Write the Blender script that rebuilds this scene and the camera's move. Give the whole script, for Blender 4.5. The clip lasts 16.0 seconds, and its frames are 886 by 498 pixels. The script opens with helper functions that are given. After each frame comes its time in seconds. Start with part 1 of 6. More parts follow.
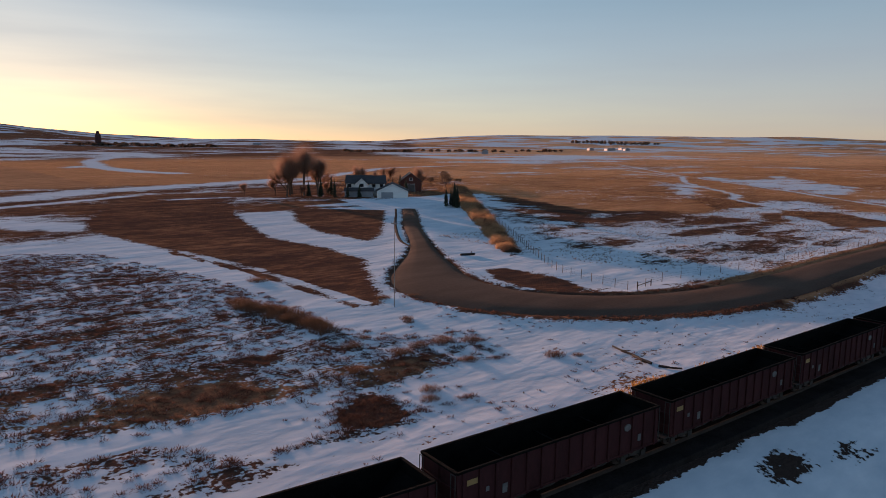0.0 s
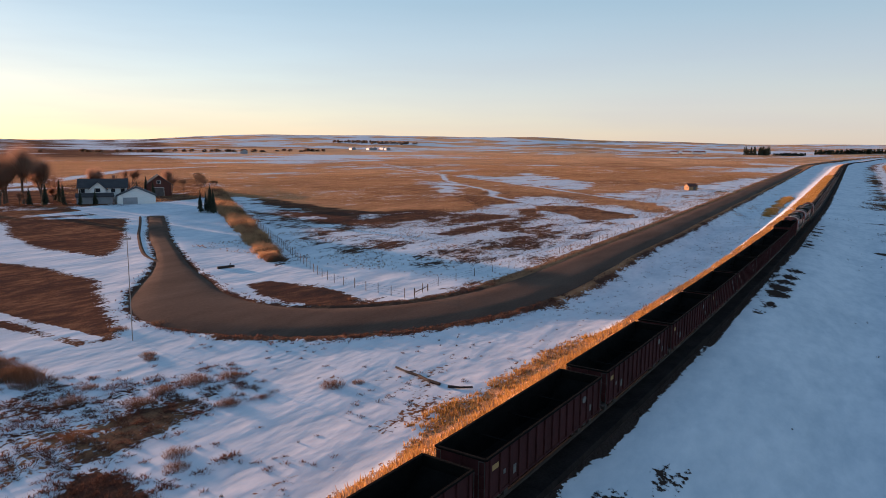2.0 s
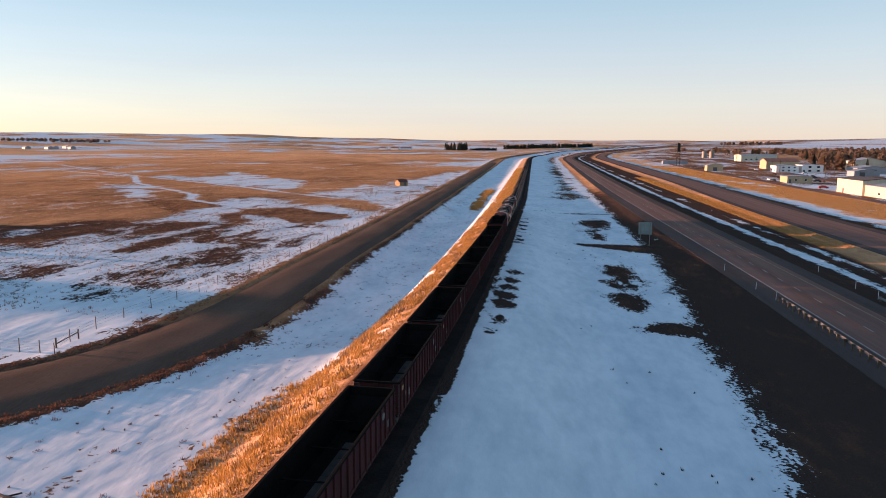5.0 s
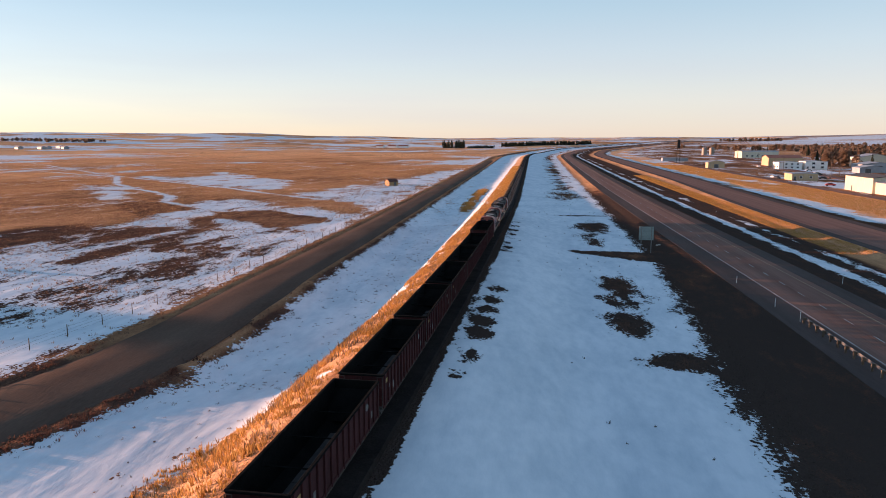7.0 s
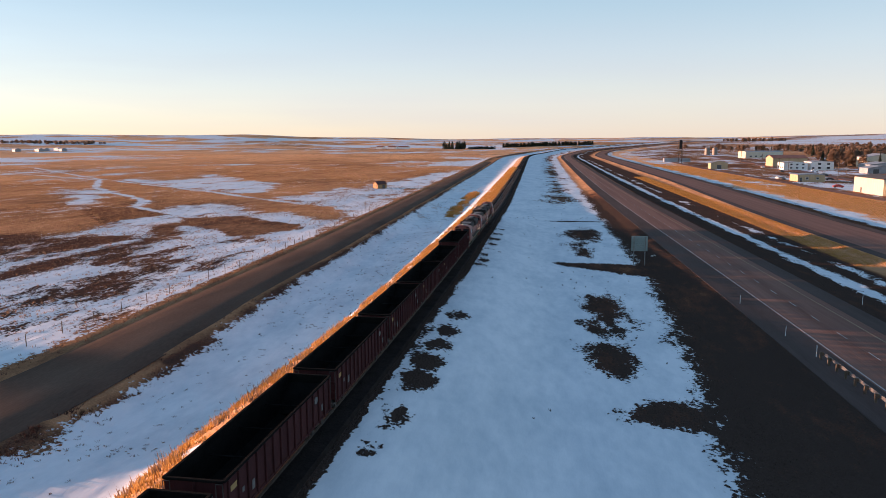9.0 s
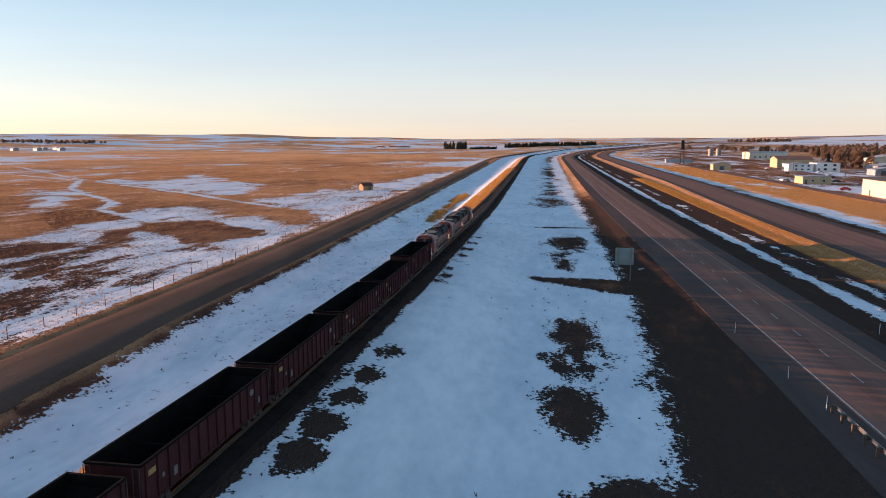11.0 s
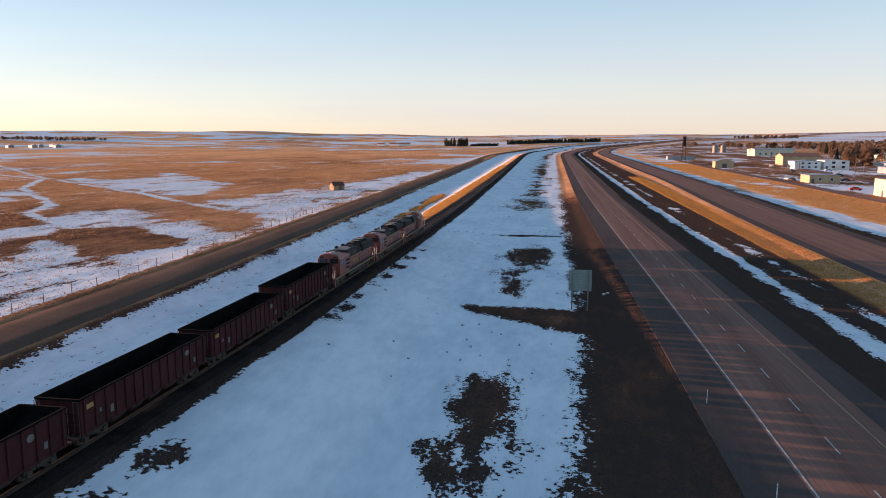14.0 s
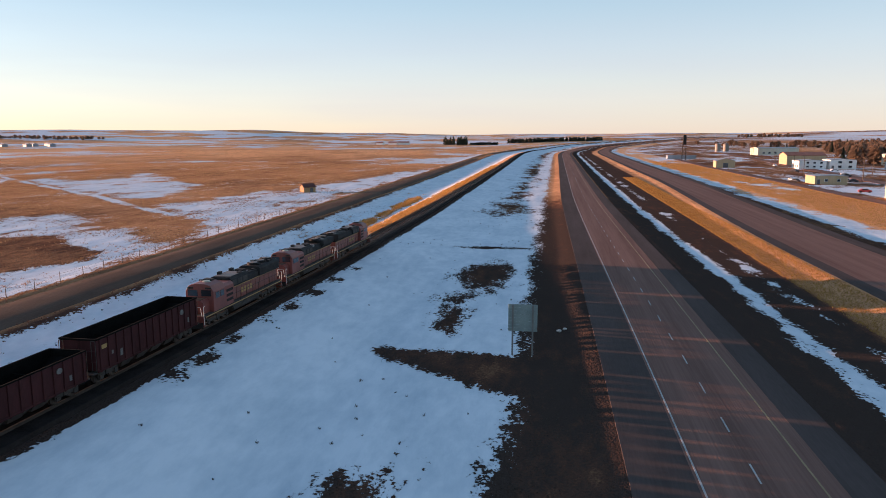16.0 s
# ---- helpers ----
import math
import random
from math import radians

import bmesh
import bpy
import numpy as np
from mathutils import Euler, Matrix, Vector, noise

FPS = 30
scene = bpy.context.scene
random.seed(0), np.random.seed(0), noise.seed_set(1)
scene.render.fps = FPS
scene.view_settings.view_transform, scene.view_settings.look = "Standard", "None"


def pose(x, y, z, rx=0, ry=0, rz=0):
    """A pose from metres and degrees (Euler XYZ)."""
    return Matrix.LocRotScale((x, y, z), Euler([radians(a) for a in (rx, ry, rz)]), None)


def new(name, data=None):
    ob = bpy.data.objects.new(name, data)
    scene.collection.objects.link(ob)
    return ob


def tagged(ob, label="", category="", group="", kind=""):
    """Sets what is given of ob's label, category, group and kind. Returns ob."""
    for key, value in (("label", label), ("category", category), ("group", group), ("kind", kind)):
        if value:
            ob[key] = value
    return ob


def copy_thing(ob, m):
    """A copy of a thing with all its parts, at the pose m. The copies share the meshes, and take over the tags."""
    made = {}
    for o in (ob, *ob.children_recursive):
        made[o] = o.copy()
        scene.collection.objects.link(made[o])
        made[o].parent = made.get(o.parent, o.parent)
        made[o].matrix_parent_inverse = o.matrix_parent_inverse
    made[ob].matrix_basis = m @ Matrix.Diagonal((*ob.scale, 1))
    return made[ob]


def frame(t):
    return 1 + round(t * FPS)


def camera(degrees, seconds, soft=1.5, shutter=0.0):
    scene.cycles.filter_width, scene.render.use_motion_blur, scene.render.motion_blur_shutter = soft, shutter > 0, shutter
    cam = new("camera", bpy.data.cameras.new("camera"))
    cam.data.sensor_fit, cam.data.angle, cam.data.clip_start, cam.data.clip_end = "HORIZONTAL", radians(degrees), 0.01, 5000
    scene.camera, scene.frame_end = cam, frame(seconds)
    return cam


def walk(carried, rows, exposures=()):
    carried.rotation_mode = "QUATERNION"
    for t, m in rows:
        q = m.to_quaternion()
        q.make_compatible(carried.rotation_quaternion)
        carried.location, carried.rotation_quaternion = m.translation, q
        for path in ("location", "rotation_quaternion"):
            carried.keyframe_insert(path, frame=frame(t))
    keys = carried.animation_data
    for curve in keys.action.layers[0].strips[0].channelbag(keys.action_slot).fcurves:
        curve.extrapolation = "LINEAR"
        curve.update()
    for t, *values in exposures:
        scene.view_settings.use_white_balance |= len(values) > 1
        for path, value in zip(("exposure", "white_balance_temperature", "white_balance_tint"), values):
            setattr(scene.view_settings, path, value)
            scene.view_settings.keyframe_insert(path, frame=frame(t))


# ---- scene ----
cam = camera(64.4, 16.0, soft=0.75)
METRES, EYE, TILT, LEAN, TURN = 120.0, 21.6, 0.0, 0.0, -40.4
ROWS = [
    (0.0, 0.0, 0.0, 0.0, 0.09, -8.77, -0.57),
    (0.5, -0.0017, 0.0199, -0.0006, -5.75, -8.76, -0.57),
    (1.0, -0.0007, 0.0414, -0.0012, -9.06, -8.75, -0.6),
    (1.5, 0.0035, 0.0641, -0.0022, -13.51, -8.67, -0.64),
    (2.0, 0.0107, 0.0856, -0.0023, -18.91, -8.6, -0.63),
    (2.5, 0.0197, 0.1076, -0.0028, -24.56, -8.55, -0.63),
    (3.0, 0.0312, 0.1298, -0.0033, -28.72, -8.54, -0.63),
    (3.5, 0.0458, 0.1512, -0.0034, -29.93, -8.58, -0.59),
    (4.0, 0.0632, 0.1717, -0.004, -30.16, -8.63, -0.52),
    (4.5, 0.0833, 0.1908, -0.0042, -35.94, -8.64, -0.38),
    (5.0, 0.1028, 0.2106, -0.0045, -41.77, -8.66, -0.3),
    (7.5, 0.2278, 0.2901, -0.0053, -41.83, -8.85, 0.04),
    (8.0, 0.2553, 0.3035, -0.0056, -41.76, -8.82, 0.09),
    (8.5, 0.283, 0.3163, -0.0057, -41.7, -8.78, 0.14),
    (9.0, 0.3112, 0.3286, -0.0059, -41.63, -8.75, 0.17),
    (11.5, 0.4575, 0.3876, -0.007, -41.21, -8.79, 0.03),
    (12.0, 0.4869, 0.399, -0.0072, -41.13, -8.86, 0.02),
    (12.5, 0.5167, 0.4104, -0.0076, -41.05, -8.92, 0.03),
    (13.0, 0.55, 0.423, -0.008, -40.96, -8.95, 0.04),
    (13.5, 0.5861, 0.4361, -0.0086, -40.88, -8.98, 0.08),
    (14.0, 0.6247, 0.4503, -0.0094, -40.81, -9.0, 0.09),
    (14.5, 0.6645, 0.4656, -0.0101, -40.75, -9.02, 0.1),
    (15.0, 0.7053, 0.4826, -0.0104, -40.68, -9.04, 0.12),
    (15.5, 0.7469, 0.5007, -0.0108, -40.62, -9.07, 0.13),
    (16.0, 0.7895, 0.5199, -0.0112, -40.53, -9.09, 0.12),
]
walk(cam, [(t, pose(0, 0, EYE, TILT, LEAN, TURN) @ pose(METRES * x, METRES * y, METRES * z, 90 + pitch, roll, yaw)) for t, x, y, z, yaw, pitch, roll in ROWS],
     exposures=[(0.0, 0.56, 5850, 18), (0.5, 0.86, 6000, 22), (1.0, 0.96, 5890, 18), (2.5, 1.24, 5940, 17), (4.5, 1.38, 6030, 18), (16.0, 1.42, 6030, 18)])

# ---- light ----
SUN_AZ, SUN_EL = 8.0, 4.1          # degrees from +y towards +x, degrees above the horizon
world = bpy.data.worlds.new("sky")
scene.world = world
world.use_nodes = True
wn = world.node_tree.nodes
sky = wn.new("ShaderNodeTexSky")
sky.sky_type, sky.sun_disc = "NISHITA", False
sky.sun_elevation, sky.sun_rotation = radians(SUN_EL), radians(SUN_AZ)
sky.altitude, sky.air_density, sky.dust_density, sky.ozone_density = 1000.0, 0.9, 0.4, 1.0
wn["Background"].inputs["Strength"].default_value = 0.136
# thin haze: peach along the horizon, pale blue above with faint streaks of cirrus, thinning towards the zenith
veil, streak, lean, spot, amount = wn.new("ShaderNodeMix"), wn.new("ShaderNodeTexNoise"), wn.new("ShaderNodeMapping"), wn.new("ShaderNodeTexCoord"), wn.new("ShaderNodeMapRange")
axes, tint, gain = wn.new("ShaderNodeSeparateXYZ"), wn.new("ShaderNodeValToRGB"), wn.new("ShaderNodeMix")
veil.data_type = gain.data_type = "RGBA"
gain.blend_type, gain.inputs[0].default_value, gain.inputs[7].default_value = "MULTIPLY", 1.0, (2.2, 2.2, 2.2, 1.0)
stops = ((0.0, (0.97, 0.86, 0.78)), (0.05, (0.98, 0.93, 0.87)), (0.12, (0.8, 0.9, 0.91)), (0.24, (0.44, 0.75, 0.86)), (0.5, (0.3, 0.48, 0.67)), (1.0, (0.18, 0.3, 0.45)))
while len(tint.color_ramp.elements) < len(stops):
    tint.color_ramp.elements.new(0.5)
for e, (p, c) in zip(tint.color_ramp.elements, stops):
    e.position, e.color = p, (*c, 1.0)
lean.inputs["Scale"].default_value, lean.inputs["Rotation"].default_value = (1.6, 1.6, 16.0), (0.04, 0.03, 0.0)
streak.inputs["Scale"].default_value, streak.inputs["Detail"].default_value = 1.3, 5.0
amount.inputs["To Min"].default_value, amount.inputs["To Max"].default_value = 0.62, 0.9
wl = world.node_tree.links
wl.new(spot.outputs["Generated"], lean.inputs["Vector"]), wl.new(lean.outputs[0], streak.inputs["Vector"]), wl.new(streak.outputs[0], amount.inputs["Value"])
wl.new(spot.outputs["Generated"], axes.inputs[0]), wl.new(axes.outputs[2], tint.inputs[0]), wl.new(tint.outputs[0], gain.inputs[6])
wl.new(amount.outputs[0], veil.inputs[0]), wl.new(sky.outputs[0], veil.inputs[6]), wl.new(gain.outputs[2], veil.inputs[7])
wl.new(veil.outputs[2], wn["Background"].inputs["Color"])

sun_data = bpy.data.lights.new("sun", "SUN")
sun_data.energy, sun_data.angle, sun_data.color = 5.0, radians(0.55), (1.0, 0.53, 0.31)
sun = new("sun", sun_data)
sun_way = Vector((math.sin(radians(SUN_AZ)) * math.cos(radians(SUN_EL)), math.cos(radians(SUN_AZ)) * math.cos(radians(SUN_EL)), math.sin(radians(SUN_EL))))
sun.matrix_world = sun_way.to_track_quat("Z", "Y").to_matrix().to_4x4()


# ---- materials ----
def shader(name):
    m = bpy.data.materials.new(name)
    m.use_nodes = True
    return m, m.node_tree.nodes, m.node_tree.links, m.node_tree.nodes["Principled BSDF"]


def noise_node(nt, scale, detail=4.0, rough=0.55, vec=None):
    n = nt.new("ShaderNodeTexNoise")
    n.inputs["Scale"].default_value, n.inputs["Detail"].default_value, n.inputs["Roughness"].default_value = scale, detail, rough
    return n


def ramp_node(nt, stops):
    r = nt.new("ShaderNodeValToRGB")
    while len(r.color_ramp.elements) < len(stops):
        r.color_ramp.elements.new(0.5)
    for e, (p, c) in zip(r.color_ramp.elements, stops):
        e.position, e.color = p, (*c, 1.0)
    return r


def math_node(nt, lk, op, a, b=None, clamp=False):
    n = nt.new("ShaderNodeMath")
    n.operation, n.use_clamp = op, clamp
    for i, v in enumerate((a, b)):
        if v is None:
            continue
        if isinstance(v, (int, float)):
            n.inputs[i].default_value = v
        else:
            lk.new(v, n.inputs[i])
    return n.outputs[0]


def mix_node(nt, lk, fac, a, b, blend="MIX"):
    n = nt.new("ShaderNodeMix")
    n.data_type, n.blend_type = "RGBA", blend
    for i, v in ((0, fac), (6, a), (7, b)):
        if isinstance(v, (int, float)):
            n.inputs[i].default_value = v
        elif isinstance(v, tuple):
            n.inputs[i].default_value = (*v, 1.0)
        else:
            lk.new(v, n.inputs[i])
    return n.outputs[2]


def where(nt, lk, stretch=(1, 1, 1)):
    geo = nt.new("ShaderNodeNewGeometry")
    mp = nt.new("ShaderNodeMapping")
    mp.inputs["Scale"].default_value = stretch
    lk.new(geo.outputs["Position"], mp.inputs["Vector"])
    return mp.outputs[0]


def surface(name, dark, light, scale=1.0, rough=0.8, metal=0.0, bump=0.3, fine=12.0, stretch=(1, 1, 1), depth=0.05, object_space=True, spread=(0.3, 0.7), gloss=0.5):
    """A surface with two scales of tone and fine relief."""
    m, nt, lk, bsdf = shader(name)
    if object_space:
        tc = nt.new("ShaderNodeTexCoord")
        mp = nt.new("ShaderNodeMapping")
        mp.inputs["Scale"].default_value = stretch
        lk.new(tc.outputs["Object"], mp.inputs["Vector"])
        pos = mp.outputs[0]
    else:
        pos = where(nt, lk, stretch)
    a, b = noise_node(nt, scale, 5.0), noise_node(nt, scale * fine, 4.0)
    lk.new(pos, a.inputs["Vector"]), lk.new(pos, b.inputs["Vector"])
    f = math_node(nt, lk, "ADD", math_node(nt, lk, "MULTIPLY", a.outputs[0], 0.65), math_node(nt, lk, "MULTIPLY", b.outputs[0], 0.35))
    r = ramp_node(nt, [(spread[0], dark), (spread[1], light)])
    lk.new(f, r.inputs[0])
    lk.new(r.outputs[0], bsdf.inputs["Base Color"])
    bsdf.inputs["Roughness"].default_value, bsdf.inputs["Metallic"].default_value = rough, metal
    bsdf.inputs["Specular IOR Level"].default_value = gloss
    if bump:
        bn = nt.new("ShaderNodeBump")
        bn.inputs["Strength"].default_value, bn.inputs["Distance"].default_value = bump, depth
        lk.new(b.outputs[0], bn.inputs["Height"])
        lk.new(bn.outputs[0], bsdf.inputs["Normal"])
    return m


def ground_material():
    """Snow over dry grass: the sheet's 'snow' says how deep it lies, 'tone' how golden the grass is."""
    m, nt, lk, bsdf = shader("winter_ground")
    pos = where(nt, lk)
    flat = where(nt, lk, (0.45, 1.0, 1.0))
    at_s, at_t = nt.new("ShaderNodeAttribute"), nt.new("ShaderNodeAttribute")
    at_s.attribute_name, at_t.attribute_name = "snow", "tone"
    n1, n2, n3, n4 = noise_node(nt, 0.16, 3.0), noise_node(nt, 0.75, 6.0, 0.62), noise_node(nt, 0.02, 4.0), noise_node(nt, 5.0, 3.0)
    n5 = noise_node(nt, 2.6, 3.0)
    for n, v in ((n1, flat), (n2, flat), (n3, flat), (n4, pos), (n5, pos)):
        lk.new(v, n.inputs["Vector"])
    c = lambda n, k: math_node(nt, lk, "MULTIPLY", math_node(nt, lk, "SUBTRACT", n.outputs[0], 0.5), k)
    s = math_node(nt, lk, "ADD", at_s.outputs["Fac"], math_node(nt, lk, "ADD", c(n1, 1.0), math_node(nt, lk, "ADD", c(n2, 2.0), c(n5, 1.8))))
    mask = nt.new("ShaderNodeMapRange")
    mask.interpolation_type = "SMOOTHSTEP"
    mask.inputs["From Min"].default_value, mask.inputs["From Max"].default_value = -0.06, 0.1
    lk.new(s, mask.inputs["Value"])
    tone = math_node(nt, lk, "ADD", at_t.outputs["Fac"], math_node(nt, lk, "ADD", math_node(nt, lk, "ADD", c(n1, 0.5), c(n2, 0.7)), math_node(nt, lk, "ADD", c(n3, 0.5), c(n4, 0.45))))
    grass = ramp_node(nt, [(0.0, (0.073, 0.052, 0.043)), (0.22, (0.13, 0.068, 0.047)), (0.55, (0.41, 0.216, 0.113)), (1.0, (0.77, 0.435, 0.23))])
    lk.new(tone, grass.inputs[0])
    white = ramp_node(nt, [(0.36, (0.575, 0.64, 0.69)), (0.6, (0.762, 0.8, 0.832))])
    lk.new(math_node(nt, lk, "ADD", math_node(nt, lk, "MULTIPLY", n1.outputs[0], 0.5), math_node(nt, lk, "MULTIPLY", n2.outputs[0], 0.5)), white.inputs[0])
    lk.new(mix_node(nt, lk, mask.outputs[0], grass.outputs[0], white.outputs[0]), bsdf.inputs["Base Color"])
    rg = nt.new("ShaderNodeMapRange")
    rg.inputs["To Min"].default_value, rg.inputs["To Max"].default_value = 1.0, 0.9
    lk.new(mask.outputs[0], rg.inputs["Value"])
    lk.new(rg.outputs[0], bsdf.inputs["Roughness"])
    bsdf.inputs["Specular IOR Level"].default_value = 0.0
    rough = math_node(nt, lk, "MULTIPLY", math_node(nt, lk, "SUBTRACT", 1.0, mask.outputs[0]), math_node(nt, lk, "ADD", n4.outputs[0], n2.outputs[0]))
    swell = math_node(nt, lk, "ADD", math_node(nt, lk, "MULTIPLY", n2.outputs[0], 0.17), math_node(nt, lk, "MULTIPLY", n1.outputs[0], 1.1))
    high = math_node(nt, lk, "ADD", swell, math_node(nt, lk, "ADD", math_node(nt, lk, "MULTIPLY", rough, 1.5), math_node(nt, lk, "MULTIPLY", mask.outputs[0], 0.9)))
    bn = nt.new("ShaderNodeBump")
    bn.inputs["Strength"].default_value, bn.inputs["Distance"].default_value = 0.85, 0.4
    lk.new(high, bn.inputs["Height"])
    lk.new(bn.outputs[0], bsdf.inputs["Normal"])
    return m


def blade_mat(name, dark, light, through_light=0.45):
    m, nt, lk, bsdf = shader(name)
    geo = nt.new("ShaderNodeNewGeometry")
    n = noise_node(nt, 0.25, 3.0)
    lk.new(where(nt, lk), n.inputs["Vector"])
    f = math_node(nt, lk, "ADD", math_node(nt, lk, "MULTIPLY", geo.outputs["Random Per Island"], 0.6), math_node(nt, lk, "MULTIPLY", n.outputs[0], 0.4))
    r = ramp_node(nt, [(0.15, dark), (0.85, light)])
    lk.new(f, r.inputs[0])
    lk.new(r.outputs[0], bsdf.inputs["Base Color"])
    bsdf.inputs["Roughness"].default_value, bsdf.inputs["Specular IOR Level"].default_value = 0.9, 0.05
    thin, mixed = nt.new("ShaderNodeBsdfTranslucent"), nt.new("ShaderNodeMixShader")
    mixed.inputs[0].default_value = through_light      # light shines through dry blades
    lk.new(r.outputs[0], thin.inputs["Color"])
    lk.new(bsdf.outputs[0], mixed.inputs[1]), lk.new(thin.outputs[0], mixed.inputs[2])
    lk.new(mixed.outputs[0], nt["Material Output"].inputs["Surface"])
    return m


M_GROUND = ground_material()
M_ASPHALT = surface("worn_asphalt", (0.13, 0.07, 0.055), (0.265, 0.153, 0.12), 0.5, 0.95, 0, 0.8, 14, (0.02, 1, 1), 0.035, False, gloss=0.06)
M_SHOULDER = surface("grey_shoulder_asphalt", (0.062, 0.047, 0.042), (0.108, 0.082, 0.074), 0.4, 0.95, 0, 0.4, 20, (0.1, 1, 1), 0.01, False, gloss=0.04)
M_GRAVEL = surface("gravel_road", (0.075, 0.048, 0.036), (0.155, 0.104, 0.076), 0.2, 1.0, 0, 0.6, 25, (0.3, 1, 1), 0.05, False, gloss=0.02)
M_BALLAST = surface("dark_ballast", (0.012, 0.01, 0.01), (0.04, 0.033, 0.03), 0.5, 1.0, 0, 0.9, 12, (1, 1, 1), 0.08, False, gloss=0.02)
M_LINE_W = surface("white_road_paint", (0.22, 0.21, 0.2), (0.5, 0.49, 0.47), 0.6, 0.7, 0, 0.1, 15, (1, 1, 1), 0.01, False)
M_LINE_Y = surface("yellow_road_paint", (0.2, 0.13, 0.06), (0.36, 0.25, 0.12), 0.6, 0.7, 0, 0.1, 15, (1, 1, 1), 0.01, False)
M_RAIL = surface("rail_steel", (0.03, 0.022, 0.018), (0.07, 0.052, 0.042), 1.0, 0.7, 0.1, 0.1, gloss=0.2)
M_TIE = surface("weathered_tie", (0.014, 0.011, 0.01), (0.04, 0.032, 0.028), 1.0, 0.9)


# ---- building blocks ----
def bm_box(bm, x0, x1, y0, y1, z0, z1, m=None):
    vs = [bm.verts.new(Vector(p) if m is None else m @ Vector(p)) for p in ((x0, y0, z0), (x1, y0, z0), (x1, y1, z0), (x0, y1, z0), (x0, y0, z1), (x1, y0, z1), (x1, y1, z1), (x0, y1, z1))]
    for f in ((3, 2, 1, 0), (4, 5, 6, 7), (0, 1, 5, 4), (1, 2, 6, 5), (2, 3, 7, 6), (3, 0, 4, 7)):
        bm.faces.new([vs[i] for i in f])
    return vs


def mesh_of(name, bm, material, bevel=0.0):
    if bevel:
        bmesh.ops.bevel(bm, geom=bm.edges[:], offset=bevel, segments=1, affect="EDGES", clamp_overlap=True)
    bmesh.ops.recalc_face_normals(bm, faces=bm.faces[:])
    me = bpy.data.meshes.new(name)
    bm.to_mesh(me)
    bm.free()
    me.materials.append(material)
    return me


def part(name, bm, material, parent, label="", bevel=0.0):
    ob = new(name, mesh_of(name, bm, material, bevel))
    ob.parent = parent
    return tagged(ob, label)


def thing(name, m, label, category, group="", kind=""):
    ob = new(name)
    ob.matrix_world = m
    ob.empty_display_size = 0.5
    return tagged(ob, label, category, group, kind)


# ---- the lie of the land ----
def bend(x):
    """All ways turn right together beyond 850 m."""
    return -np.maximum(0.0, np.asarray(x, float) - 850.0) ** 2 / 6950.0


def track_y(x):
    x = np.asarray(x, float)
    return 19.1 + 6.2 * np.exp(-np.maximum(x + 5.0, -60.0) / 48.0) + 0.009 * np.maximum(0.0, x - 280.0) + bend(x)


def rail_top(x):
    """The rails' height: the embankment comes down to the plain towards the east."""
    return np.interp(x, (-60, 55, 100, 150, 220, 280, 400, 700), (4.6, 4.15, 3.6, 2.8, 1.95, 1.45, 1.15, 1.3))


def bench(x):
    """How far the level gravel bench reaches north of the track."""
    return np.interp(x, (60, 110, 150, 220), (4.8, 4.6, 3.4, 3.0))


def near_way(x):
    """The near carriageway draws a little closer to the track towards the east."""
    return bend(x) - 0.85 + 3.3 * smooth(90, 380, np.asarray(x, float))


def far_way(x):
    return bend(x) - 6.0 * smooth(230, 480, np.asarray(x, float))


def frontage_y(x):
    x = np.asarray(x, float)
    return 49.4 + 0.016 * np.maximum(0.0, x - 180.0) + bend(x)


def lattice(ix, iy, seed):
    h = (ix.astype(np.int64) * 374761393 + iy.astype(np.int64) * 668265263 + seed * 1442695041) & 0xFFFFFFFF
    h = ((h ^ (h >> 13)) * 1274126177) & 0xFFFFFFFF
    return ((h ^ (h >> 16)) & 0xFFFF) / 65535.0


def value_noise(x, y, seed=0, octaves=4):
    """Smooth noise about 0, from -0.5 to 0.5."""
    out, amp, tot = 0.0, 1.0, 0.0
    for o in range(octaves):
        fx, fy = np.floor(x), np.floor(y)
        u, v = x - fx, y - fy
        u, v = u * u * (3 - 2 * u), v * v * (3 - 2 * v)
        a, b, c, d = (lattice(fx + i, fy + j, seed + o) for i, j in ((0, 0), (1, 0), (0, 1), (1, 1)))
        out = out + amp * ((a * (1 - u) + b * u) * (1 - v) + (c * (1 - u) + d * u) * v - 0.5)
        tot, amp, x, y = tot + amp, amp * 0.5, x * 2.03, y * 2.03
    return out / tot


def smooth(a, b, v):
    t = np.clip((v - a) / (b - a), 0.0, 1.0)
    return t * t * (3 - 2 * t)


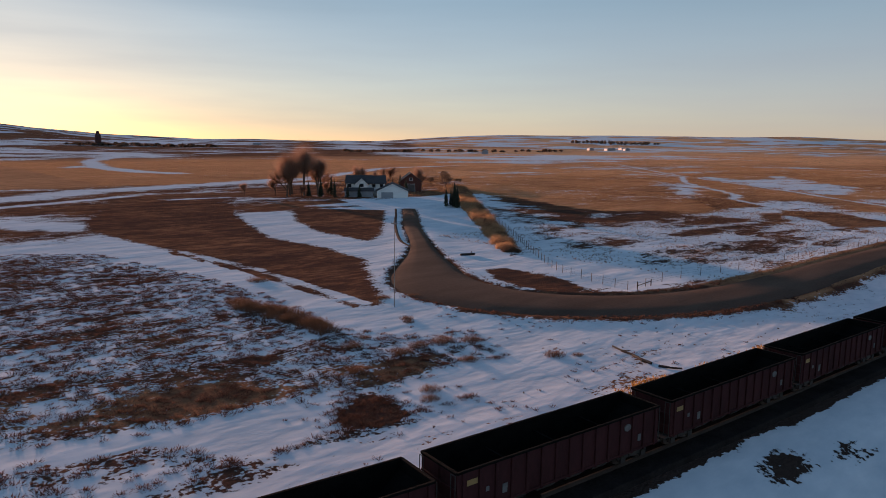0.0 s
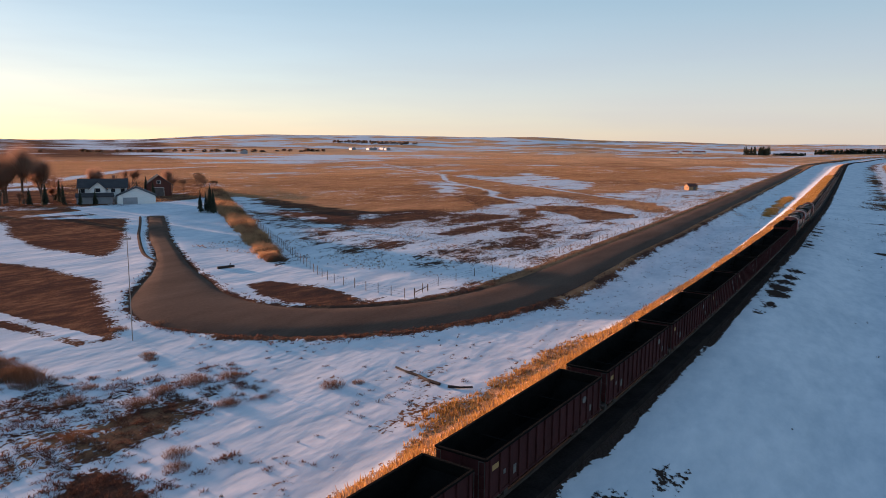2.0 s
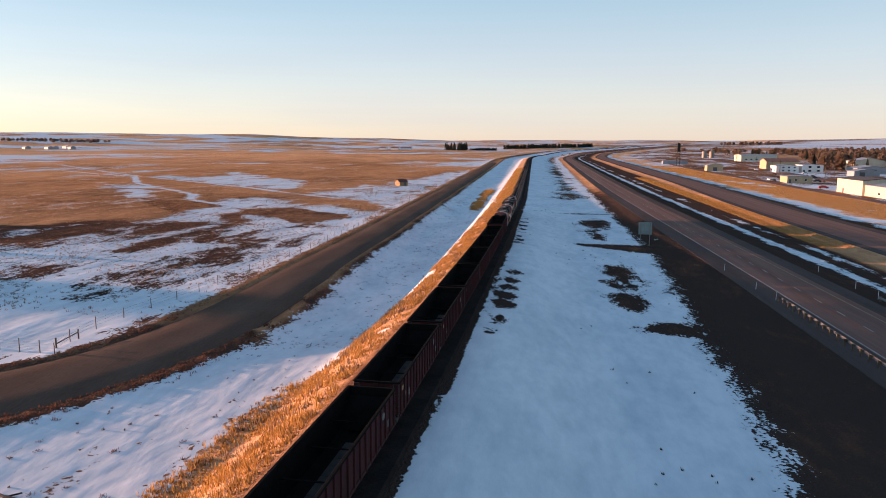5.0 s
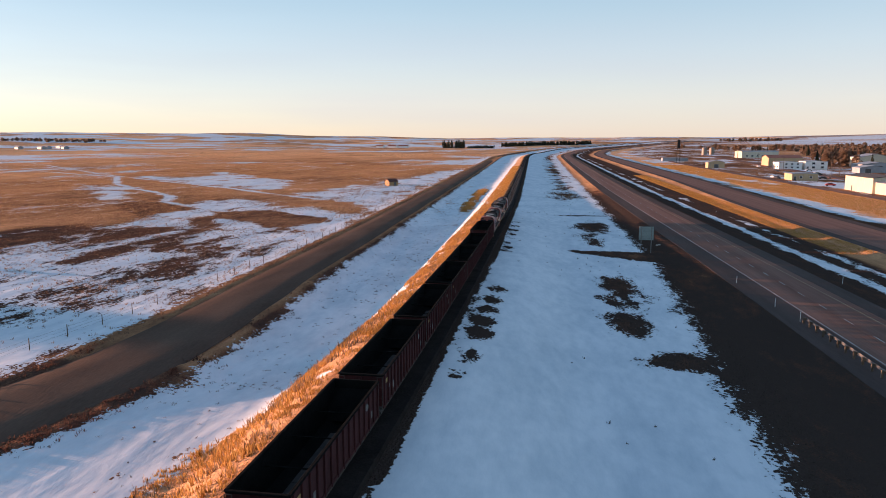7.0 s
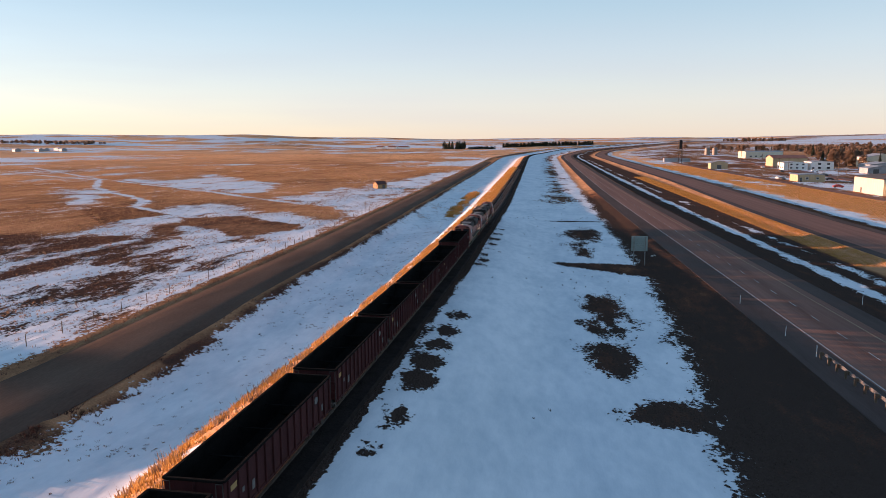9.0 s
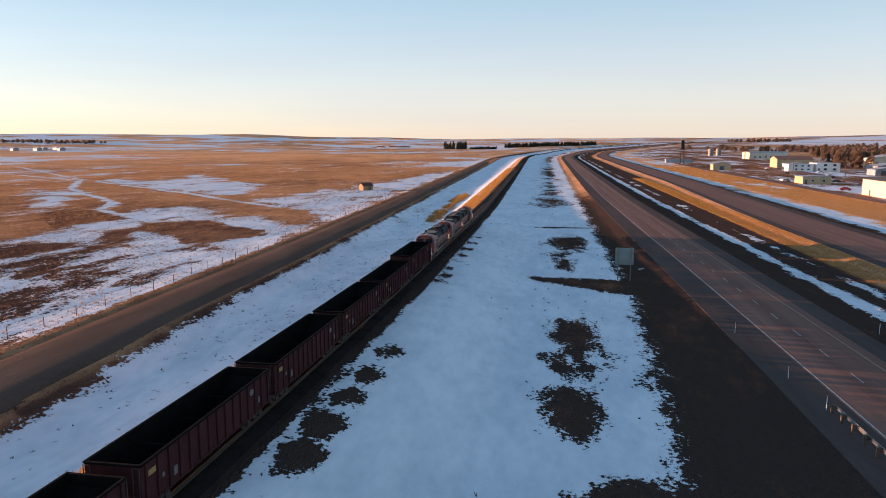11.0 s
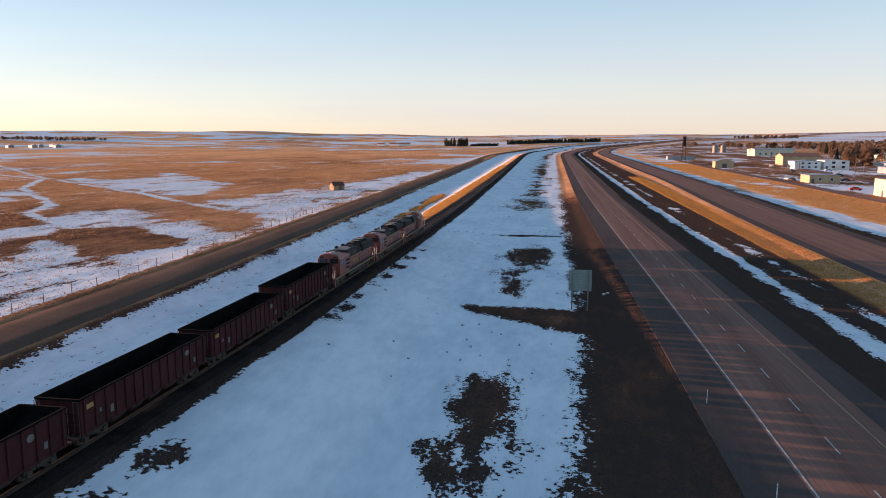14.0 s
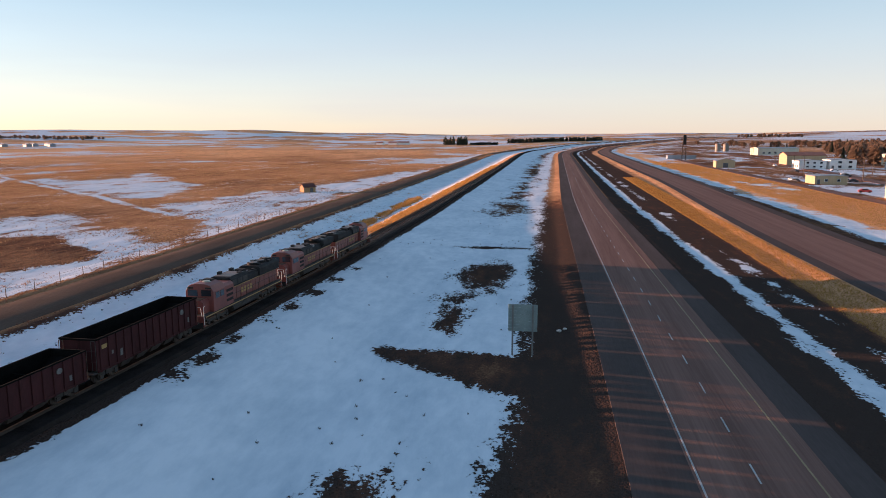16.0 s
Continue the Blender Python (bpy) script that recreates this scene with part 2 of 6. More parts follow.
def height(x, y):
    """The ground's height: plain, track embankment, road beds, ditches and the far hills."""
    x, y = np.asarray(x, float), np.asarray(y, float)
    d = y - track_y(x)
    z = -0.45 + 0.5 * value_noise(x / 40, y / 40, 3, 3) * smooth(8, 25, np.abs(d)) * (1 - smooth(-12, -18, y - bend(x)) * smooth(-80, -74, y - bend(x)))
    top, b = rail_top(x) - 0.67, bench(x)
    north = (top + 0.45) * (1 - smooth(0.0, 7.6, d - b))
    south = (top + 0.45) * (1 - smooth(2.5, 17.0, -d))
    z = np.where((d > -2.5) & (d < b), top, z + np.where(d > 0, north, south))
    z += 0.8 * smooth(1.7, 2.6, d) * (1 - smooth(-1.2, 0.4, d - b))
    cn, cf = y - near_way(x), y - far_way(x)
    z += 0.45 * (smooth(-15.2, -18.2, cn) - smooth(-34, -37, cn)) + 0.45 * (smooth(-51, -53.5, cf) - smooth(-73, -76, cf))
    if x.ndim == 2:
        o = off_road(x, y)
        z = z * smooth(0, 7, o) + (1 - smooth(0, 7, o)) * -0.22
        z -= 0.3 * (1 - smooth(-0.6, 0.3, o))
        f = y - frontage_y(x)
        z -= 1.5 * smooth(5.0, 10.0, -f) * smooth(8.0, 12.5, d) * smooth(85, 110, x) * (1 - 0.5 * smooth(190, 420, x))
        z += 0.22 * np.exp(-((d - 14.5) / 2.2) ** 2) * smooth(240, 262, x) * (1 - smooth(370, 410, x))
    r = np.hypot(x, y)
    az = np.degrees(np.arctan2(y, x))
    far = smooth(1400, 4600, r)
    hill = 8 + 26 * value_noise(az / 7 + 7, r / 1200, 11, 3) + 14 * smooth(48, 72, az) + 105 * smooth(68, 92, az) + 26 * (1 - smooth(44, 60, az)) + 24 * smooth(15, 26, az) * (1 - smooth(42, 56, az)) + 14 * smooth(-12, -25, az)
    z += far * np.maximum(hill, 4) + smooth(300, 1500, r) * 6 * value_noise(x / 400, y / 400, 21, 3)
    return z


def inside(x, y, pts):
    """Signed distance to a closed outline, positive inside."""
    best, odd = np.full(x.shape, 1e9), np.zeros(x.shape, bool)
    for (ax, ay), (bx, by) in zip(pts, pts[1:] + pts[:1]):
        ex, ey = bx - ax, by - ay
        t = np.clip(((x - ax) * ex + (y - ay) * ey) / (ex * ex + ey * ey), 0, 1)
        best = np.minimum(best, np.hypot(x - ax - t * ex, y - ay - t * ey))
        if ay != by:
            odd ^= ((ay > y) != (by > y)) & (x < ex * (y - ay) / ey + ax)
    return np.where(odd, best, -best)


def blob(x, y, cx, cy, rx, ry):
    """About the distance into an oval, positive inside."""
    return (1 - np.hypot((x - cx) / rx, (y - cy) / ry)) * min(rx, ry)


FIELD_A = [(46, 200), (78, 274), (102, 229), (87, 195), (73, 145), (75, 123), (73, 107), (62, 89), (55, 75), (51, 76), (51, 89), (52, 112), (49, 133), (45, 155), (42, 180)]
FIELD_B = [(112, 210), (114, 197), (131, 181), (96, 134), (86, 126), (86, 148), (93, 173)]
MARSH = [(-40, 210), (21, 150), (33, 141), (39, 115), (42, 89), (41, 69), (44, 60), (53, 57), (48, 50), (34, 43), (28, 44), (22, 44), (0, 46), (-40, 60)]
ISLAND = [(83, 86), (87, 86), (87.5, 73), (85, 67), (80, 66), (77, 72), (78.5, 79)]
# the frontage road: x, y and half width along its middle, from the farm drive round the bend to the east
DRIVE = [(137, 178, 2.0), (126, 163, 2.1), (111, 143, 2.1), (96, 121, 2.2), (86, 107, 3.0), (77, 95, 5.2), (70.5, 86, 6.7), (67.5, 77, 7.6), (69, 67.5, 7.2), (75, 59, 6.6), (84, 53, 6.0), (96, 49.5, 5.6), (110, 48.6, 5.2), (125, 48.8, 5.0), (140, 49.2, 4.8), (160, 49.4, 4.6), (185, 49.5, 4.5)]


def through_points(pts, n=6):
    """A smooth line through the given points."""
    p = np.array([pts[0], *pts, pts[-1]], float)
    out = []
    for k in range(1, len(p) - 2):
        for u in np.arange(n) / n:
            a, b, c, e = p[k - 1 : k + 3]
            out.append(0.5 * (2 * b + (c - a) * u + (2 * a - 5 * b + 4 * c - e) * u * u + (3 * b - a - 3 * c + e) * u ** 3))
    return np.array(out + [p[-1]])


FRONTAGE = np.concatenate([through_points(DRIVE), [(x, float(frontage_y(x)), 4.5) for x in np.concatenate([np.arange(195, 400, 10), np.arange(400, 1000, 20), np.arange(1000, 2900, 40)])]])


def off_road(x, y):
    """Metres out from the frontage road's edge; negative on it."""
    best = np.full(x.shape, 1e9)
    for (ax, ay, aw), (bx, by, bw) in zip(FRONTAGE[:-1], FRONTAGE[1:]):
        ex, ey = bx - ax, by - ay
        t = np.clip(((x - ax) * ex + (y - ay) * ey) / (ex * ex + ey * ey), 0, 1)
        best = np.minimum(best, np.hypot(x - ax - t * ex, y - ay - t * ey) - aw - t * (bw - aw))
    return best


CREEK = [(470, 330), (420, 252), (360, 214), (334, 190), (307, 162), (291, 148), (270, 139), (262, 130), (252, 116), (242, 104)]
TRAIL = [(640, 480), (432, 261), (383, 202), (340, 147), (302, 105), (288, 87)]
# snow lying on the field east of the farm, and the bare dark swales in it
FIELD_SNOW = ([(180, 57), (180, 124), (224, 119), (247, 119), (263, 122), (275, 103), (253, 81), (241, 65), (262, 68), (280, 74), (300, 62), (300, 56)],
              [(434, 245), (408, 213), (440, 201), (494, 223), (404, 147), (352, 127), (331, 130), (362, 167), (384, 198)],
              [(315, 104), (330, 103), (376, 92), (400, 84), (458, 75), (740, 87), (739, 60), (280, 54), (241, 57), (262, 68), (279, 75), (288, 87)],
              [(261, 121), (293, 125), (275, 103), (253, 81), (241, 65), (228, 58), (230, 67), (239, 81), (251, 93), (247, 109)], [(357, 232), (359, 215), (334, 190), (287, 166), (277, 164)])
SWALES = ([(205, 96), (223, 106), (230, 103), (241, 106), (243, 98), (248, 91), (233, 78), (229, 67), (219, 64), (212, 68), (201, 69), (199, 72), (216, 86), (222, 97), (201, 86)], [(272, 160), (266, 134), (248, 115), (233, 119), (224, 119)])
SWATH = [(18, 63), (24, 63), (28, 57), (34, 58), (39, 56), (45, 54), (41, 51), (33, 52), (27, 53), (25, 53), (20, 53), (17, 54), (10, 58), (8, 66)]
CLEAN = [(5, 58), (16, 53), (20, 53), (25, 53), (28, 53), (30, 48), (28, 44), (25, 43), (22, 43), (19, 45), (14, 50), (5, 52)]
CLEAN_EAST = [(33, 50.4), (41, 50.6), (48, 52), (52, 49), (47, 44.5), (38, 42.5), (34.6, 44.5), (34.6, 48.6)]
RUBBLE = [(29, 47), (32, 49), (34, 49), (34, 46), (33, 43), (30, 43), (28, 45)]
NORTH_SNOW = [(90, 60), (100, 97), (212, 244), (235, 253), (199, 195), (181, 151), (189, 134), (230, 118), (240, 97), (246, 74), (380, 100), (520, 66), (200, 52), (104, 56)]


WEST_DRIFTS = [([(-20, 240), (36, 255), (51, 262), (83, 279)], 3.5), ([(82, 257), (109, 253)], 3.0), ([(-40, 300), (41, 285), (76, 315), (113, 322), (191, 352)], 13.0), ([(260, 900), (174, 714), (143, 554), (144, 492), (157, 443)], 10.0),
               ([(123, 564), (145, 590)], 8.0), ([(120, 1300), (182, 1241), (237, 1179), (280, 1095)], 70.0), ([(208, 360), (324, 453), (420, 470)], 7.0), ([(-40, 215), (30, 205), (42, 188)], 9.0)]


def cover(x, y):
    """How much snow lies, and how golden the grass is, at each place."""
    d, c, f = y - track_y(x), y - bend(x), y - frontage_y(x)
    cn, cf, b0 = y - near_way(x), y - far_way(x), bench(x)
    n, n2 = value_noise(x / 11, y / 7, 31, 4), value_noise(x / 60, y / 26, 41, 4)
    # north of the road: golden fields with streaks of snow
    r = np.hypot(x, y)
    n3 = value_noise(x / 260 + 3, y / 300, 43, 4)
    far = smooth(350, 900, r)
    snow, tone = -0.62 + 0.12 * far + 3.4 * (n2 * (1 - 0.5 * far) + n3 * far) + 2.4 * far * value_noise(x / 75, y / 60, 45, 3), 0.72 + 0.5 * value_noise(x / 90, y / 50, 51, 3) + 0.5 * value_noise(x / 24, y / 14, 55, 3) + far * (0.1 + 0.9 * value_noise(x / 330, y / 280, 53, 3))
    snow = snow + 1.5 * n * (1 - smooth(500, 900, r)) + 1.25 * smooth(1300, 3000, r) * (0.5 + 3.2 * value_noise(x / 110, y / 110, 47, 2))
    ns = inside(x, y, NORTH_SNOW) / 9 + 1.6 * n + 1.2 * n2
    mott = smooth(57, 66, y) * (1 - 0.55 * smooth(225, 260, x)) * (1 - smooth(380, 440, x)) * smooth(6, 34, x - 88 - 0.77 * (y - 90))
    snow = np.where(ns > -1, np.maximum(snow, np.clip(ns, -1, 0.9) - mott * (0.75 + 3.0 * value_noise(x / 10, y / 6, 35, 4) + 0.5 * smooth(80, 105, y))), snow)
    tone = np.where(ns > -0.5, 0.32 + 0.1 * smooth(185, 210, x), tone)
    tone = np.where(ns > -3, tone - 0.14 * smooth(-3, -0.5, ns) * (x < 200), tone)
    for cx, cy, rx, ry in ((152, 71, 9, 3), (128, 68, 8, 2.5), (176, 63.5, 7, 2.2), (180, 122, 24, 9), (136, 75, 11, 3.5), (127, 67, 8, 2.5), (144, 66, 8, 2.4), (191, 102, 26, 6), (160, 92, 14, 4)):
        b = blob(x, y, cx, cy, rx, ry)
        snow = np.where(b > -4, np.minimum(snow, -b * 0.2 + 0.1 + 2.2 * n), snow)
        tone = np.where(b > -1.5, 0.15, tone)
    # the field east of the farm
    e, et = -0.65 + 1.6 * n2 + 0.9 * n, 0.6 + 0.5 * value_noise(x / 70, y / 40, 57, 3) + 0.3 * n
    for p in FIELD_SNOW:
        e = np.maximum(e, np.clip(inside(x, y, p) * 0.1, -1.4, 0.75 - 0.5 * smooth(260, 330, x)) + 0.05 + 2.0 * n + 1.2 * n2)
    for p in SWALES:
        i = inside(x, y, p)
        e, et = np.where(i > -3, np.minimum(e, -i * 0.3 + 0.1 + 1.3 * n), e), np.where(i > -1.5, 0.3 + 0.3 * n, et)
    w = smooth(196, 214, x) * (1 - smooth(500, 640, x)) * (1 - smooth(250, 320, y)) * smooth(6, 9, f)
    snow, tone = snow * (1 - w) + e * w, tone * (1 - w) + et * w
    for (ax, ay), (bx, by) in zip(CREEK[:-1], CREEK[1:]):
        ex, ey = bx - ax, by - ay
        u = np.clip(((x - ax) * ex + (y - ay) * ey) / (ex * ex + ey * ey), 0, 1)
        away = np.hypot(x - ax - u * ex, y - ay - u * ey) + 3 * n
        snow = np.where(away < 5, np.maximum(snow, 0.9 - 0.5 * np.maximum(away, 0)), snow)
    for (ax, ay), (bx, by) in zip(TRAIL[:-1], TRAIL[1:]):
        ex, ey = bx - ax, by - ay
        u = np.clip(((x - ax) * ex + (y - ay) * ey) / (ex * ex + ey * ey), 0, 1)
        away = np.hypot(x - ax - u * ex, y - ay - u * ey) + 3 * n
        snow = np.where(away < 4, np.maximum(snow, 0.7 - 0.5 * np.maximum(away, 0)), snow)
    # west of the yard: snow, ploughed fields and marsh
    west = (x < 100 + 0.77 * (y - 98)) & (f > 12) | (x < 62) | (x < 96) & (y < 63)
    wn = np.clip(1.1 + n, 0.2, 2)
    yard = (x > 126 + 0.3 * (y - 180)) & (y < 262)
    far_w = np.where(yard, smooth(208, 232, y), np.maximum(smooth(186, 206, y), smooth(150, 185, y) * (1 - smooth(40, 60, x))))
    lawn = blob(x, y, 136, 205, 20, 5)
    snow = np.where(west, wn * (1 - far_w) + far_w * snow, snow)
    snow = np.where(west & (lawn > -2), np.maximum(snow, lawn * 0.5), snow)
    tone = np.where(west, 0.24 + 0.05 * far_w + 0.4 * far_w * smooth(320, 350, y) * (1 - smooth(700, 900, y)), tone)
    snow = np.where(west & (y > 300), snow - 0.4 * smooth(330, 360, y) * (1 - smooth(700, 860, y)), snow)
    # drifts and a frozen creek beyond the ploughed fields
    for pts, wide in WEST_DRIFTS:
        for (ax, ay), (bx, by) in zip(pts[:-1], pts[1:]):
            ex, ey = bx - ax, by - ay
            u = np.clip(((x - ax) * ex + (y - ay) * ey) / (ex * ex + ey * ey), 0, 1)
            away = np.hypot(x - ax - u * ex, y - ay - u * ey) / wide + 0.9 * n
            snow = np.where(away < 1.4, np.maximum(snow, 1.1 - 1.3 * away), snow)
    for p in (FIELD_A, FIELD_B):
        i = inside(x, y, p)
        snow = np.where(i > -3, np.minimum(snow, -i / 2.5 + 0.3), snow)
        tone = np.where(i > -3, 0.27 + 0.1 * n, tone)
    i = inside(x, y, MARSH)
    snow = np.where(i > -4, np.minimum(snow, 0.34 + 1.1 * value_noise(x / 6, y / 4, 61, 3) - np.clip(i / 14, -0.5, 0.22)), snow)
    tone = np.where(i > -4, 0.3 + 0.3 * n, tone)
    i = inside(x, y, SWATH)
    snow, tone = np.where(i > -1.5, np.minimum(snow, 0.1 - i * 0.12 + 1.4 * n), snow), np.where(i > -0.5, 0.5 + 0.4 * n, tone)
    for p in (CLEAN, CLEAN_EAST):
        i = inside(x, y, p)
        snow = np.where(i > -1, np.maximum(snow, i * 0.45 + 0.25), snow)
    i = inside(x, y, RUBBLE)
    snow, tone = np.where(i > -1, np.minimum(snow, -0.1 - i * 0.7), snow), np.where(i > -0.6, 0.2, tone)
    for cx, cy, rx, ry in ((19, 42.2, 4, 0.9), (24, 43.2, 3, 0.7)):
        b = blob(x, y, cx, cy, rx, ry)
        snow = np.where(b > -2, np.minimum(snow, -b * 0.7 + 0.1 + 1.8 * n), snow)
        tone = np.where(b > -1, 0.22, tone)
    edge_x = np.interp(y, (77, 89, 102, 133, 155, 180), (51, 51.5, 52, 49, 45, 42))
    bank_w = (y > 76) & (y < 140)
    snow = np.where(bank_w & (np.abs(x - edge_x - 1.0) < 1.0), 0.35 + 2 * n, snow)
    snow = np.where(bank_w & (np.abs(x - edge_x + 1.0) < 1.0), -0.35 + 2 * n, snow)
    o = off_road(x, y)
    tail = blob(x, y, 99, 79, 13, 20)
    snow = np.where((tail > -3) & (y > 60), np.maximum(snow, 0.15 * tail + 0.3 + 2.0 * n), snow)
    i = inside(x, y, ISLAND)
    snow = np.where(i > -2.5, np.minimum(snow, -i * 0.7 - 0.1), snow)
    tone = np.where(i > -2.5, 0.2, tone)
    # the strip between track and frontage road
    strip = (d > 0) & (y < 60) & (x > 54) & (f < 0) | (d > 0) & (d < 17) & (x > 15)
    edge = np.interp(x, (28, 44, 57, 70, 85, 100, 125, 150, 180, 220, 280), (11.0, 11.6, 13.6, 14.0, 13.0, 12.2, 10.8, 9.8, 9.2, 8.6, 8.0))
    s = np.clip((d - edge) * 0.35, -1.6, 0.62 + 1.1 * n)
    s = np.minimum(s, 0.9 + np.abs(d - 14.5) * 0.45 + 2.6 * n - 1.6 * smooth(244, 266, x) * (1 - smooth(345, 395, x)))
    s = s + np.where(d > 5.5, (0.5 + 3.2 * n) * smooth(78, 95, x) * (1 - smooth(145, 190, x)), 0)
    s = s + 5.0 * np.maximum(0, value_noise(x / 3.4, y / 2.2, 65, 2) - 0.17) * (d > b0 + 0.8) + np.where(x < 60, 1.0 * n, 0)
    s = np.minimum(s, 0.1 + np.abs(d - edge - 3.2) * 0.9 + 2.0 * n + 3 * smooth(46, 58, x))
    snow, tone = np.where(strip, s, snow), np.where(strip, 0.98 - 0.55 * smooth(edge - 1.5, edge + 1, d) * (1 - 0.7 * smooth(200, 225, x)) - 0.35 * (1 - smooth(-0.4, 1.0, d - b0)), tone)
    # road verges
    near = (o < 4) & (x > 40)
    snow = np.where(near, np.minimum(snow, np.clip((o - np.where((x > 100) & (y < 64 + 0.016 * np.maximum(0, x - 180)), np.where(f > 0, 2.3, 1.9), np.where((y < 68) & (x < 104), 2.0, 0.5))) * 0.6, -1.5, 1)), snow)
    east = (x > 100) & (y < 62 + bend(x) + 0.016 * np.maximum(0, x - 180))
    tone = np.where(near & (o < 3.4), np.where((f > 0) & east, 0.52, np.where((o < 0.9) & east, 0.55, 0.24)), tone)
    # south of the track
    so = d < 0
    foot = np.interp(x, (55, 100, 125, 150, 220, 300), (2.5, 2.5, 2.7, 3.1, 3.2, 3.4))
    ditch = np.interp(x, (40, 71, 89, 117, 130, 163, 192), (-3.6, -5.4, -6.8, -8.0, -8.8, -10.8, -10.6))
    s = np.minimum(np.clip((-d - foot) * 1.3, -1.4, 1.5), np.clip((c - ditch) * 0.3, -1.6, 1.5))
    # verge tone holds the train's shade as near-black, and sunlit gold beyond 300 m
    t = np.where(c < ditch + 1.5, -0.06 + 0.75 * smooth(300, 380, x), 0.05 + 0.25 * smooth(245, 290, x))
    for cx, cy, rx, ry in ((145, -2.3, 12.5, 4.2), (124, -1.4, 5.0, 1.5), (108.5, -3.0, 2.0, 4.0), (216, -2.4, 14.5, 4.4), (189, -2.6, 5, 2.4), (243, -2, 0.8, 9)):
        s = np.minimum(s, -blob(x, y, cx, cy, rx, ry) * 0.36 + 0.2 + 2.6 * n)
    wedge = (np.abs(x - 174.8 - 0.35 * (y + 4)) - 1.1 - 0.31 * np.maximum(0, 3 - y)) * 0.5 + 4 * smooth(3, 6, y)
    s = np.minimum(s, wedge)
    s = np.minimum(s, 1.3 - 1.45 * smooth(250, 310, x) * (1 - np.abs(c + 1.0) / 15) + 1.6 * n * smooth(250, 300, x))
    for cx, off, r0 in ((92, -4.0, 1.0), (98, -4.7, 1.8), (105.5, -4.6, 2.0), (110, -4.5, 1.8), (116, -4.6, 1.8), (121, -4.9, 2.0), (127, -4.9, 1.8), (161, -4.4, 1.0), (166, -4.4, 1.0), (172, -4.5, 1.1), (179, -4.5, 1.0), (185, -4.4, 1.1), (193, -4.5, 1.0), (201, -4.6, 1.1), (210, -4.6, 1.1), (40, -5.2, 1.6), (46, -6.4, 1.0)):
        s = np.minimum(s, -blob(x, d, cx, off, r0 * 1.5, r0 * 0.75) * 0.9 + 0.2 + 1.2 * n)
    s = np.where((cn < -33) & (cf > -56), np.minimum(0.8 - np.abs(cn + 39.8) * 0.7, 1) + 1.3 * n, s)
    s = np.where((cn < -43) & (cf > -50), 0.25 - np.abs(cn + 45.0) * 0.5 + 2.6 * n - 0.3, s)
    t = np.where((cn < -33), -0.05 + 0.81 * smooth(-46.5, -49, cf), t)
    s = np.where(c < -70, np.minimum(np.clip((-c - 76.5) * 0.5, -1, 0.9), np.clip((c + 88) * 0.25, -0.8, 1)) - 0.5 + 2.6 * n, s)
    t = np.where(c < -70, np.where(c > -80, 0.2, 0.98), t)
    s = np.where(c < -92, -0.18 + 2.6 * n2 + 2.2 * n, s)
    s = np.where(c < -300, -0.35 + 2.2 * n2 + 1.6 * n3 + 0.6 * smooth(1300, 3200, r), s)
    t = np.where(c < -114, 0.42 + 0.2 * smooth(-240, -300, c) + 0.15 * smooth(-300, -500, c) + 0.5 * n2, t)
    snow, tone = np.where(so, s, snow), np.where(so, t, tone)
    snow = np.where((d < b0) & (d > -2.4), -1.5, snow)
    tone = np.where((d < 1.7) & (d > -9), -0.04, np.where((d >= 1.7) & (d < b0), 0.4 + 0.25 * n, tone))
    return snow, tone


def steps(*runs):
    out = []
    for a, b, n in runs:
        out += list(np.linspace(a, b, n, endpoint=False))
    return np.array(out + [runs[-1][1]])


def spread_out(a, b, n):
    return [(a + (b - a) * (i / n) ** 2, a + (b - a) * ((i + 1) / n) ** 2, 1) for i in range(n)]


def build_ground():
    xs = steps(*[(-b, -a, 1) for a, b, _ in reversed(spread_out(40, 4800, 34))], (-40, 20, 20), (20, 300, 280), (300, 700, 130), *spread_out(700, 4800, 84))
    ys = steps(*[(-b, -a, 1) for a, b, _ in reversed(spread_out(280, 4800, 40))], (-280, -60, 70), (-60, 130, 200), (130, 400, 80), *spread_out(400, 4800, 84))
    gx, gy = np.meshgrid(xs, ys)
    gz = height(gx, gy)
    snow, tone = cover(gx, gy)
    nx, ny = len(xs), len(ys)
    co = np.stack([gx, gy, gz], -1).reshape(-1, 3)
    i = (np.arange(ny - 1)[:, None] * nx + np.arange(nx - 1)).ravel()
    quads = np.stack([i, i + 1, i + nx + 1, i + nx], 1)
    me = bpy.data.meshes.new("ground")
    me.from_pydata(co.tolist(), [], quads.tolist())
    for key, v in (("snow", snow), ("tone", tone)):
        me.attributes.new(key, "FLOAT", "POINT").data.foreach_set("value", v.ravel().astype(np.float32))
    me.shade_smooth()
    me.materials.append(M_GROUND)
    return tagged(new("ground", me), "snowy prairie ground with patches of dry grass", "ground", kind="structure")


build_ground()


